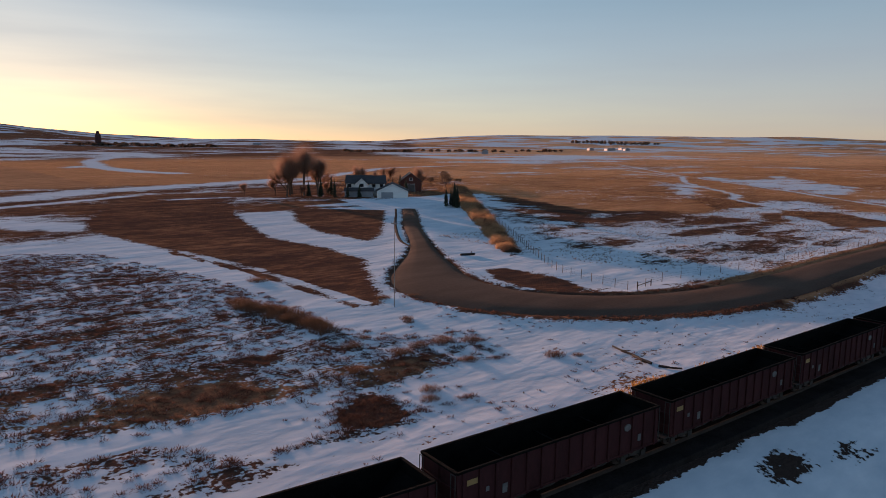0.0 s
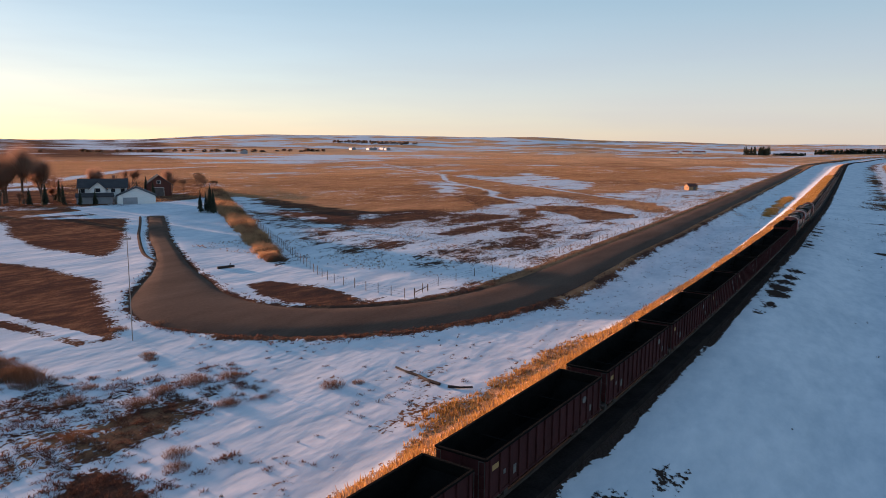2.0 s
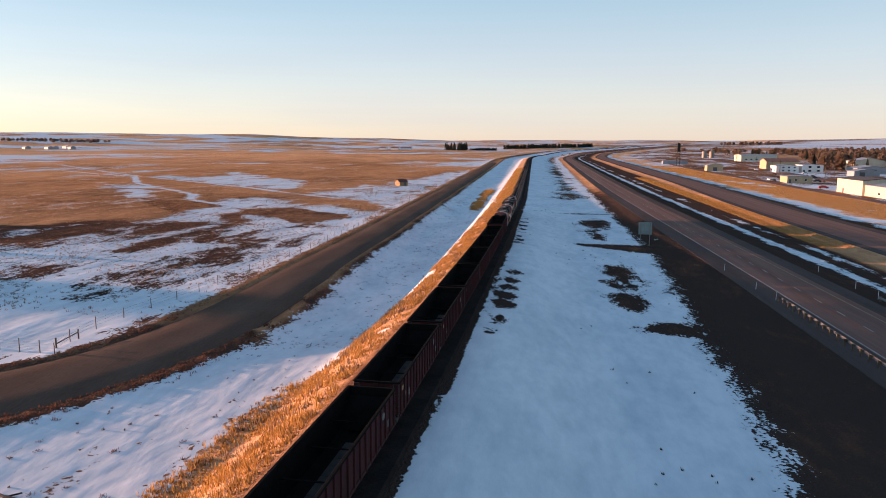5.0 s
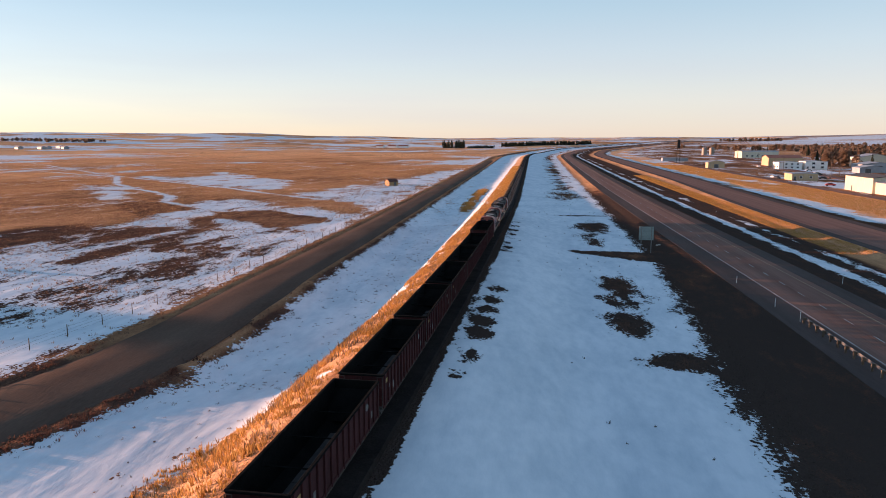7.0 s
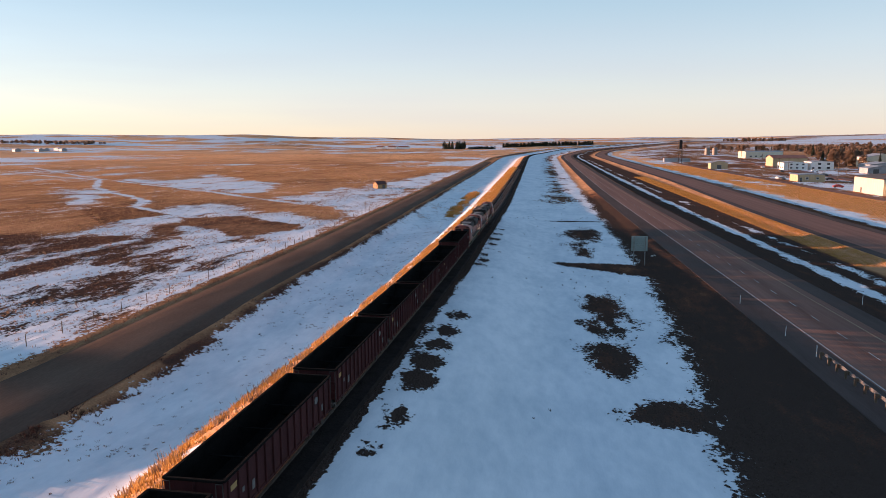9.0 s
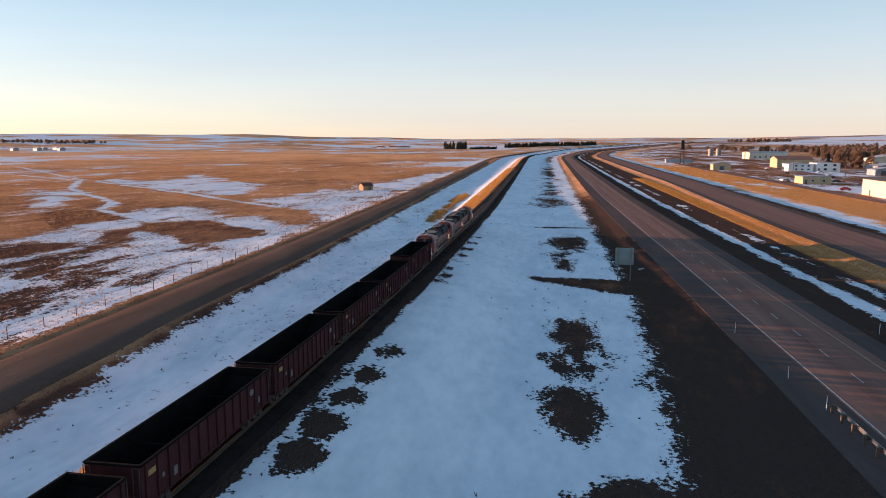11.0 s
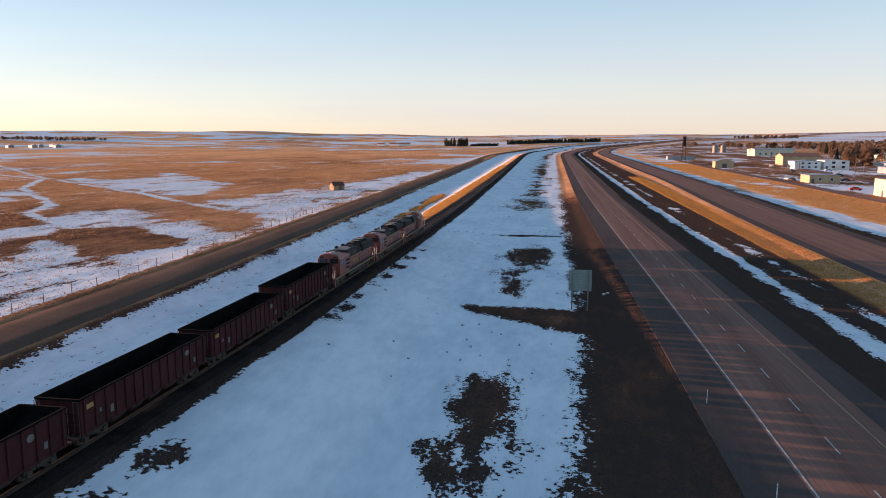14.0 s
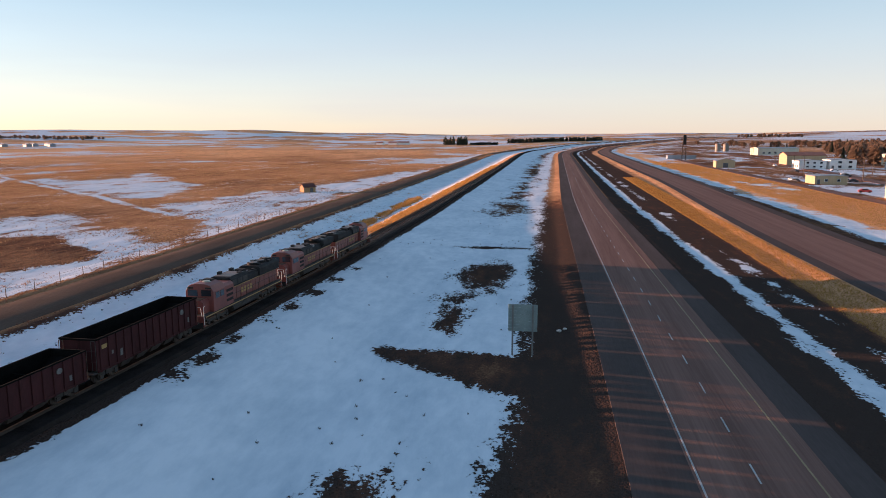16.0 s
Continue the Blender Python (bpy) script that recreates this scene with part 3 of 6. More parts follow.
def ribbon(name, xs, left, right, lift, material, label, category, kind="structure", thick=0.0, level=None):
    """A strip that follows the land between two lines y(x)."""
    rows = []
    for x in xs:
        a, b = float(left(x)), float(right(x))
        mid = float(height(np.array(x), np.array((a + b) / 2 if level is None else level(x))))
        rows.append([(x, a, mid + lift), (x, b, mid + lift)])
    verts, faces = [], []
    for a, b in rows:
        verts += [a, b, (a[0], a[1] + 0.25, a[2] - 0.5 - thick), (b[0], b[1] - 0.25, b[2] - 0.5 - thick)]
    for k in range(len(rows) - 1):
        p, q = 4 * k, 4 * k + 4
        faces += [(p, p + 1, q + 1, q), (p + 2, p, q, q + 2), (p + 1, p + 3, q + 3, q + 1)]
    me = bpy.data.meshes.new(name)
    me.from_pydata(verts, [], faces)
    bm = bmesh.new()
    bm.from_mesh(me)
    bmesh.ops.recalc_face_normals(bm, faces=bm.faces[:])
    if sum(f.normal.z for f in bm.faces) < 0:
        bmesh.ops.reverse_faces(bm, faces=bm.faces[:])
    bm.to_mesh(me)
    bm.free()
    me.materials.append(material)
    return tagged(new(name, me), label, category, kind=kind)


WAY = np.concatenate([np.arange(-60, 400, 5), np.arange(400, 1000, 12), np.arange(1000, 2900, 25)])
near = lambda off: (lambda x: off + near_way(x))
far = lambda off: (lambda x: off + far_way(x))
ribbon("road_near_carriageway", WAY, near(-18.2), near(-33.0), 0.035, M_ASPHALT, "worn reddish grey asphalt highway carriageway", "road", level=near(-25.9))
ribbon("road_far_carriageway", WAY, far(-54.5), far(-72.0), 0.035, M_ASPHALT, "worn reddish asphalt carriageway beyond the median", "road", level=far(-63.0))

for way, line, n0, n1, lv in (("near", near, -18.15, -22.05, -25.9), ("near_median", near, -30.4, -33.05, -25.9), ("far_median", far, -54.45, -56.8, -63.0), ("far_verge", far, -69.2, -72.05, -63.0)):
    ribbon("road_shoulder_" + way, WAY, line(n0), line(n1), 0.039, M_SHOULDER, "grey worn asphalt shoulder of the highway", "road", level=line(lv))


def sheet_along(name, line, lift, material, label, category, inset=0.0, across=7):
    """A cambered sheet along a line of x, y and half width."""
    way = np.gradient(line[:, :2], axis=0)
    way /= np.linalg.norm(way, axis=1)[:, None]
    side = np.stack([-way[:, 1], way[:, 0]], 1)
    verts, faces = [], []
    for p, n in zip(line, side):
        for u in np.linspace(-1, 1, across):
            q = p[:2] + n * u * (p[2] - inset)
            verts.append((q[0], q[1], -0.22 + lift + 0.12 * (1 - u * u) - 0.35 * (abs(u) > 0.99)))
    for k in range(len(line) - 1):
        for j in range(across - 1):
            a = k * across + j
            faces.append((a, a + across, a + across + 1, a + 1))
    me = bpy.data.meshes.new(name)
    me.from_pydata(verts, [], faces)
    me.update()
    if me.polygons[0].normal.z < 0:
        me.flip_normals()
    me.shade_smooth()
    me.materials.append(material)
    return tagged(new(name, me), label, category, kind="structure")


sheet_along("road_frontage", FRONTAGE, 0.1, M_GRAVEL, "brown worn gravel frontage road with a bend", "road", -0.25)
farm_track = through_points([(x - 3.3, y + 2.6, 0.75) for x, y, _ in DRIVE[:4]] + [(88.0, 113.0, 0.75)])
sheet_along("road_farm_track", farm_track, 0.06, M_GRAVEL, "narrow bare rut beside the farm drive", "road", across=3)
ribbon("track_bed", WAY, lambda x: track_y(x) + 1.6, lambda x: track_y(x) - 2.0, 0.32, M_BALLAST, "dark stone ballast bed of the railway", "track bed", thick=0.3)
for off, mat, nm in ((-22.3, M_LINE_W, "white edge line"), (-29.2, M_LINE_Y, "worn yellow edge line")):
    ribbon("road_marking", WAY[WAY < 900], near(off + 0.06), near(off - 0.06), 0.043, mat, nm + " painted on the asphalt", "road marking", level=near(-25.9))


# ---- lane dashes, rails and sleepers ----
def dash_line(off, name, label):
    bm = bmesh.new()
    for x in np.arange(-40, 620, 7.45):
        y, z = off + float(near_way(x)), float(height(np.array(x), np.array(-25.9 + near_way(x)))) + 0.045
        vs = [bm.verts.new(p) for p in ((x, y - 0.06, z), (x + 2.6, y - 0.06, z), (x + 2.6, y + 0.06, z), (x, y + 0.06, z))]
        bm.faces.new(vs)
    tagged(new(name, mesh_of(name, bm, M_LINE_W)), label, "road marking", kind="structure")


dash_line(-25.8, "road_marking_lane", "worn white lane dashes on the near carriageway")

def rail(off, nm):
    """A steel rail: foot, web and head drawn along the track."""
    prof = [(-0.07, 2.4), (-0.02, 2.46), (-0.02, 2.56), (-0.045, 2.58), (-0.045, 2.62), (0.045, 2.62), (0.045, 2.58), (0.02, 2.56), (0.02, 2.46), (0.07, 2.4)]
    xs = WAY[(WAY > 20) & (WAY < 1500)]
    verts = [(float(x), float(track_y(x)) + off + p, z + lie_base(x)) for x in xs for p, z in prof]
    n = len(prof)
    faces = [(k * n + j, k * n + (j + 1) % n, (k + 1) * n + (j + 1) % n, (k + 1) * n + j) for k in range(len(xs) - 1) for j in range(n)]
    me = bpy.data.meshes.new("rail")
    me.from_pydata(verts, [], faces)
    me.materials.append(M_RAIL)
    tagged(new("rail_" + nm, me), "worn steel rail on the track bed", "rail", kind="structure")


def lie_base(x):
    return float(height(np.array(x), track_y(x))) - 1.95


rail(0.75, "north"), rail(-0.75, "south")

sleeper_bm = bmesh.new()
for x in np.arange(222, 560, 0.6):
    a = math.atan2(float(track_y(x + 1) - track_y(x - 1)), 2.0)
    bm_box(sleeper_bm, -0.12, 0.12, -1.3, 1.3, 2.1, 2.278, Matrix.Translation((x, float(track_y(x)), lie_base(x))) @ Matrix.Rotation(a, 4, "Z"))
tagged(new("sleepers", mesh_of("sleepers", sleeper_bm, M_TIE)), "weathered wooden sleepers under the rails", "sleepers", kind="stuff")

# ---- the train ----
M_ORANGE = surface("faded_orange_paint", (0.13, 0.034, 0.024), (0.25, 0.068, 0.045), 0.8, 0.45, 0, 0.1, 9, (1, 1, 0.4), 0.01)
M_CAB = surface("faded_red_paint", (0.15, 0.038, 0.029), (0.26, 0.072, 0.055), 0.8, 0.5, 0, 0.1, 9, (1, 1, 0.4), 0.01)
M_BLACK = surface("sooty_black_paint", (0.012, 0.011, 0.011), (0.045, 0.04, 0.037), 0.9, 0.8, 0, 0.2, 9, gloss=0.2)
M_UNDER = surface("grimy_underframe", (0.02, 0.017, 0.015), (0.07, 0.055, 0.045), 1.2, 0.85, 0, 0.3, 9)
M_TANKGREY = surface("dusty_grey_tank", (0.1, 0.09, 0.085), (0.22, 0.2, 0.18), 1.2, 0.7, 0, 0.2, 9)
M_YELLOW = surface("faded_yellow_paint", (0.28, 0.165, 0.05), (0.42, 0.26, 0.085), 1.5, 0.6, 0, 0.0)
M_PALE = surface("pale_rail_paint", (0.45, 0.43, 0.4), (0.7, 0.68, 0.62), 1.5, 0.6, 0, 0.0)
M_MARK = surface("dusty_stencil_paint", (0.085, 0.08, 0.075), (0.19, 0.175, 0.16), 3.0, 0.8, 0, 0.0)
M_MAROON = surface("dusty_maroon_paint", (0.032, 0.0105, 0.0105), (0.07, 0.022, 0.022), 0.6, 0.85, 0, 0.2, 9, (1, 1, 0.35), 0.02, gloss=0.15)
M_COAL = surface("coal_dusted_steel", (0.003, 0.003, 0.003), (0.012, 0.011, 0.01), 1.0, 1.0, 0, 0.5, 9, gloss=0.05)
M_STEEL = surface("worn_wheel_steel", (0.05, 0.04, 0.035), (0.14, 0.11, 0.09), 1.5, 0.55, 0.6, 0.1)
M_DOME = surface("grey_green_dome", (0.28, 0.28, 0.22), (0.4, 0.4, 0.32), 2.0, 0.5)


def glass(name, tint=(0.02, 0.025, 0.03)):
    m, nt, lk, bsdf = shader(name)
    bsdf.inputs["Base Color"].default_value = (*tint, 1)
    bsdf.inputs["Roughness"].default_value, bsdf.inputs["Specular IOR Level"].default_value = 0.06, 0.8
    return m


M_GLASS = glass("dark_window_glass")


def bm_cyl(bm, a, b, r, n=12, r2=None):
    a, b = Vector(a), Vector(b)
    q = (b - a).to_track_quat("Z", "Y")
    rings = []
    for p, rad in ((a, r), (b, r if r2 is None else r2)):
        rings.append([bm.verts.new(p + q @ Vector((rad * math.cos(2 * math.pi * k / n), rad * math.sin(2 * math.pi * k / n), 0))) for k in range(n)])
    for k in range(n):
        bm.faces.new((rings[0][k], rings[0][(k + 1) % n], rings[1][(k + 1) % n], rings[1][k]))
    bm.faces.new(rings[0][::-1]), bm.faces.new(rings[1])


def bm_profile(bm, yz, x0, x1):
    """A profile in y and z drawn out along x."""
    a = [bm.verts.new((x0, y, z)) for y, z in yz]
    b = [bm.verts.new((x1, y, z)) for y, z in yz]
    n = len(yz)
    for k in range(n):
        bm.faces.new((a[k], a[(k + 1) % n], b[(k + 1) % n], b[k]))
    bm.faces.new(a[::-1]), bm.faces.new(b)


def box_part(name, x0, x1, y0, y1, z0, z1, mat, parent, label="", bevel=0.03):
    bm = bmesh.new()
    bm_box(bm, x0, x1, y0, y1, z0, z1)
    return part(name, bm, mat, parent, label, bevel)


def profile_part(name, yz, x0, x1, mat, parent, label="", bevel=0.03):
    bm = bmesh.new()
    bm_profile(bm, yz, x0, x1)
    return part(name, bm, mat, parent, label, bevel)


def pipe_part(name, pts, r, mat, parent, label="", n=6):
    bm = bmesh.new()
    for a, b in zip(pts, pts[1:]):
        bm_cyl(bm, a, b, r, n)
    return part(name, bm, mat, parent, label)


def arch(w, z0, z1, cut):
    """An upright profile with chamfered top corners."""
    return [(-w, z0), (-w, z1 - cut), (-w + cut, z1), (w - cut, z1), (w, z1 - cut), (w, z0)]


def bogie(parent, x, axles, reach):
    bm = bmesh.new()
    for s in (1, -1):
        bm_box(bm, x - reach, x + reach, s * 1.02 - 0.1, s * 1.02 + 0.1, 0.5, 0.86)
        for k in range(axles):
            ax = x + (k - (axles - 1) / 2) * 2 * (reach - 0.3) / max(axles - 1, 1)
            bm_box(bm, ax - 0.2, ax + 0.2, s * 1.06 - 0.14, s * 1.06 + 0.14, 0.3, 0.7)
    bm_box(bm, x - 0.35, x + 0.35, -1.2, 1.2, 0.55, 1.0)
    b = part("truck", bm, M_UNDER, parent, "grimy steel truck with sprung side frames")
    for k in range(axles):
        ax = x + (k - (axles - 1) / 2) * 2 * (reach - 0.3) / max(axles - 1, 1)
        for s in (1, -1):
            wb = bmesh.new()
            bm_cyl(wb, (ax, s * 0.68, 0.46), (ax, s * 0.82, 0.46), 0.46, 18)
            bm_cyl(wb, (ax, s * 0.62, 0.46), (ax, s * 0.68, 0.46), 0.5, 18)
            bm_cyl(wb, (ax, s * 0.82, 0.46), (ax, s * 0.94, 0.46), 0.14, 10)
            part("wheel", wb, M_STEEL, b)


def locomotive(label, flared):
    t = thing("locomotive", Matrix.Identity(4), label, "locomotive", "locomotives of the coal train")
    box_part("underframe", -9.2, 9.2, -1.48, 1.48, 1.22, 1.55, M_UNDER, t)
    for s in (1, -1):
        box_part("sill_stripe", -9.1, 9.1, s * 1.49 - 0.012, s * 1.49 + 0.012, 1.34, 1.44, M_YELLOW, t, "faded yellow stripe along the sill", 0)
    profile_part("fuel_tank", [(-1.0, 0.35), (-1.3, 0.6), (-1.3, 1.2), (1.3, 1.2), (1.3, 0.6), (1.0, 0.35)], -3.0, 3.0, M_UNDER, t, "grimy fuel tank", 0.04)
    bogie(t, 6.1, 3, 2.15), bogie(t, -6.1, 3, 2.15)
    for s in (1, -1):
        bm = bmesh.new()
        bm_cyl(bm, (-3.4, s * 1.25, 1.02), (3.4, s * 1.25, 1.02), 0.16, 10)
        part("air_tank", bm, M_UNDER, t)
    # hood: painted sides below, sooty top above
    profile_part("engine_hood", arch(0.98, 1.55, 3.15, 0.02), -8.9, 3.2, M_ORANGE, t, "faded orange hood side", 0.02)
    profile_part("hood_top", arch(1.06, 3.15, 4.05, 0.32), -8.95, 3.2, M_BLACK, t, "sooty black hood top", 0.03)
    for s in (1, -1):
        box_part("hood_stripe", -8.9, 3.2, s * 1.0 - 0.03, s * 1.0 + 0.03, 3.04, 3.13, M_YELLOW, t, "yellow stripe under the hood top", 0)
        for k in range(10):
            x = -8.6 + k * 1.16
            box_part("hood_door", x, x + 1.04, s * 0.99 - 0.025, s * 0.99 + 0.025, 1.7, 2.95, M_ORANGE, t, "", 0.012)
        for k, w in enumerate((0.5, 0.42, 0.5, 0.46)):
            x = -2.0 + k * 0.72
            box_part("emblem_bar", x, x + w, s * 1.02 - 0.008, s * 1.02 + 0.008, 2.05, 2.65, M_YELLOW, t, "plain yellow block shape of the emblem", 0)
    # blower and dynamic brake behind the cab
    profile_part("equipment_cabinet", arch(1.48, 1.55, 4.1, 0.3), 3.2, 5.0, M_CAB, t, "faded red cabinet behind the cab")
    profile_part("brake_housing", arch(1.28, 3.3, 4.42, 0.3), -0.6, 3.22, M_BLACK, t, "black dynamic brake housing")
    for s in (1, -1):
        for k in range(3):
            box_part("brake_grille", -0.4 + k * 1.2, 0.6 + k * 1.2, s * 1.28 - 0.02, s * 1.28 + 0.02, 3.45, 4.05, M_UNDER, t)
        for k in range(3):
            box_part("cabinet_louvre", 3.4, 4.8, s * 1.49 - 0.015, s * 1.49 + 0.015, 2.0 + 0.55 * k, 2.3 + 0.55 * k, M_BLACK, t, "", 0)
    box_part("exhaust_stack", -1.7, -0.9, -0.5, 0.5, 4.0, 4.5, M_BLACK, t)
    # radiator
    if flared:
        rad = [(-1.0, 3.2), (-1.5, 3.75), (-1.5, 4.5), (1.5, 4.5), (1.5, 3.75), (1.0, 3.2)]
        profile_part("radiator", rad, -8.95, -4.4, M_BLACK, t, "black flared radiator")
        for k in range(4):
            box_part("radiator_slat", -8.6 + k * 1.05, -7.85 + k * 1.05, -1.3, 1.3, 4.48, 4.56, M_UNDER, t)
    else:
        profile_part("radiator", arch(1.3, 3.2, 4.4, 0.25), -8.95, -3.6, M_BLACK, t, "black radiator housing")
    for k in range(3):
        x = -8.1 + k * 1.7
        bm = bmesh.new()
        bm_cyl(bm, (x, 0, 4.4), (x, 0, 4.68), 0.68, 20)
        f = part("roof_fan", bm, M_BLACK, t)
        bm = bmesh.new()
        bm_cyl(bm, (x, 0, 4.68), (x, 0, 4.7), 0.5, 16)
        bm_cyl(bm, (x, 0, 4.68), (x, 0, 4.76), 0.14, 8)
        part("fan_hub", bm, M_TANKGREY, f)
    for k in range(3):
        box_part("roof_hatch", -3.2 + k * 0.62, -2.75 + k * 0.62, -0.35, 0.35, 4.04, 4.14, M_TANKGREY if k == 1 else M_BLACK, t)
    # clutter along the roof: filters, pipes, lifting lugs and soot-stained boxes
    rng = random.Random(3 if flared else 4)
    for k in range(9):
        x, y, w = -8.4 + 1.28 * k + rng.uniform(-0.2, 0.2), rng.choice((-0.75, 0.75)) + rng.uniform(-0.1, 0.1), rng.uniform(0.18, 0.4)
        z = 4.5 if x < -4.4 or -0.6 < x < 3.2 else 4.02
        box_part("roof_box", x - w, x + w, y - 0.18, y + 0.18, z - 0.15, z + rng.uniform(0.08, 0.26), rng.choice((M_TANKGREY, M_UNDER, M_BLACK)), t, "", 0.02)
    for y in (-0.9, 0.9):
        pipe_part("roof_pipe", [(-4.3, y, 3.98), (-0.6, y * 0.8, 4.12)], 0.05, M_UNDER, t)
    for k in range(4):
        box_part("lifting_lug", -7.9 + 3.3 * k, -7.78 + 3.3 * k, -1.2, -1.1, 3.9, 4.14, M_UNDER, t, "", 0)
    box_part("soot_plate", -0.2, 2.8, -0.9, 0.9, 4.42, 4.46, M_TANKGREY, t, "grey resistor grid cover", 0.01)
    box_part("air_conditioner", 5.2, 5.9, -0.45, 0.45, 4.56, 4.8, M_UNDER, t, "grey rooftop unit", 0.04)
    # cab and nose
    cab_yz = [(-1.5, 1.55), (-1.5, 3.75), (-1.15, 4.38), (-0.5, 4.58), (0.5, 4.58), (1.15, 4.38), (1.5, 3.75), (1.5, 1.55)]
    cab = profile_part("cab", cab_yz, 5.0, 7.45, M_CAB, t, "faded red cab")
    for s in (1, -1):
        box_part("windshield", 7.44, 7.475, s * 0.72 - 0.52, s * 0.72 + 0.52, 3.25, 3.92, M_GLASS, cab, "dark windshield pane", 0)
        box_part("windshield_frame", 7.43, 7.455, s * 0.72 - 0.6, s * 0.72 + 0.6, 3.17, 4.0, M_ORANGE, cab, "", 0)
        for x in (5.35, 6.3):
            box_part("side_window", x, x + 0.75, s * 1.5 - 0.02, s * 1.5 + 0.02, 2.95, 3.6, M_GLASS, cab, "dark side window", 0)
        box_part("number_board", 7.44, 7.5, s * 0.95 - 0.3, s * 0.95 + 0.3, 4.03, 4.22, M_BLACK, cab, "", 0)
    bm = bmesh.new()
    bm_cyl(bm, (6.2, 0.1, 4.56), (6.2, 0.1, 4.72), 0.45, 16, 0.3)
    part("antenna_dome", bm, M_DOME, t, "grey green antenna dome on the cab roof")
    bm = bmesh.new()
    for k in range(3):
        bm_cyl(bm, (5.5, -0.75 + 0.16 * k, 4.6), (6.0 - 0.1 * k, -0.75 + 0.16 * k, 4.66), 0.05, 8, 0.1)
    part("horn", bm, M_TANKGREY, t)
    profile_part("nose", arch(1.02, 1.55, 3.05, 0.28), 7.45, 8.7, M_CAB, t, "faded red nose")
    box_part("nose_top", 7.5, 8.6, -0.7, 0.7, 3.05, 3.075, M_BLACK, t, "black anti-glare panel", 0)
    for k in range(2):
        bm = bmesh.new()
        bm_cyl(bm, (8.69, -0.14 + 0.28 * k, 2.72), (8.76, -0.14 + 0.28 * k, 2.72), 0.11, 12)
        part("headlight", bm, M_PALE, t, "round clear headlight")
    box_part("nose_door", 8.69, 8.72, -0.35, 0.35, 1.65, 2.5, M_CAB, t)
    # ends: pilots, couplers, steps and rails
    for e in (1, -1):
        box_part("pilot", e * 9.2, e * 9.38, -1.45, 1.45, 0.35, 1.5, M_CAB if e > 0 else M_ORANGE, t, "faded pilot plate")
        box_part("coupler", e * 9.3, e * 10.05, -0.18, 0.18, 0.72, 1.02, M_STEEL, t)
        for s in (1, -1):
            for k in range(3):
                box_part("step", min(e * 8.75, e * 9.25), max(e * 8.75, e * 9.25), s * 1.25 - 0.2, s * 1.25 + 0.2, 0.35 + 0.36 * k, 0.4 + 0.36 * k, M_UNDER, t, "", 0)
            pipe_part("grab_rail", [(e * 9.34, s * 1.42, 0.6), (e * 9.34, s * 1.42, 2.55), (e * 9.1, s * 1.42, 2.6)], 0.035, M_PALE, t, "pale painted grab rail")
            pipe_part("end_rail", [(e * 9.3, s * 0.3, 1.55), (e * 9.3, s * 0.3, 2.5), (e * 9.3, s * 1.05, 2.5), (e * 9.3, s * 1.2, 1.55)], 0.028, M_PALE, t)
    bm = bmesh.new()
    for y0, z0, y1, z1 in ((-1.35, 0.2, 0.0, 0.75), (1.35, 0.2, 0.0, 0.75)):
        vs = [bm.verts.new(p) for p in ((9.38, y0, z0), (9.75, 0, z0), (9.6, 0, z1), (9.38, y0, z1 + 0.1))]
        bm.faces.new(vs)
    part("snow_plough", bm, M_BLACK, t)
    for s in (1, -1):
        bm = bmesh.new()
        xs = [-8.8 + 1.5 * k for k in range(9)]
        for x in xs:
            bm_cyl(bm, (x, s * 1.43, 1.55), (x, s * 1.43, 2.55), 0.022, 5)
        bm_cyl(bm, (xs[0], s * 1.43, 2.55), (xs[-1], s * 1.43, 2.55), 0.025, 5)
        part("side_rail", bm, M_UNDER, t)
    return t


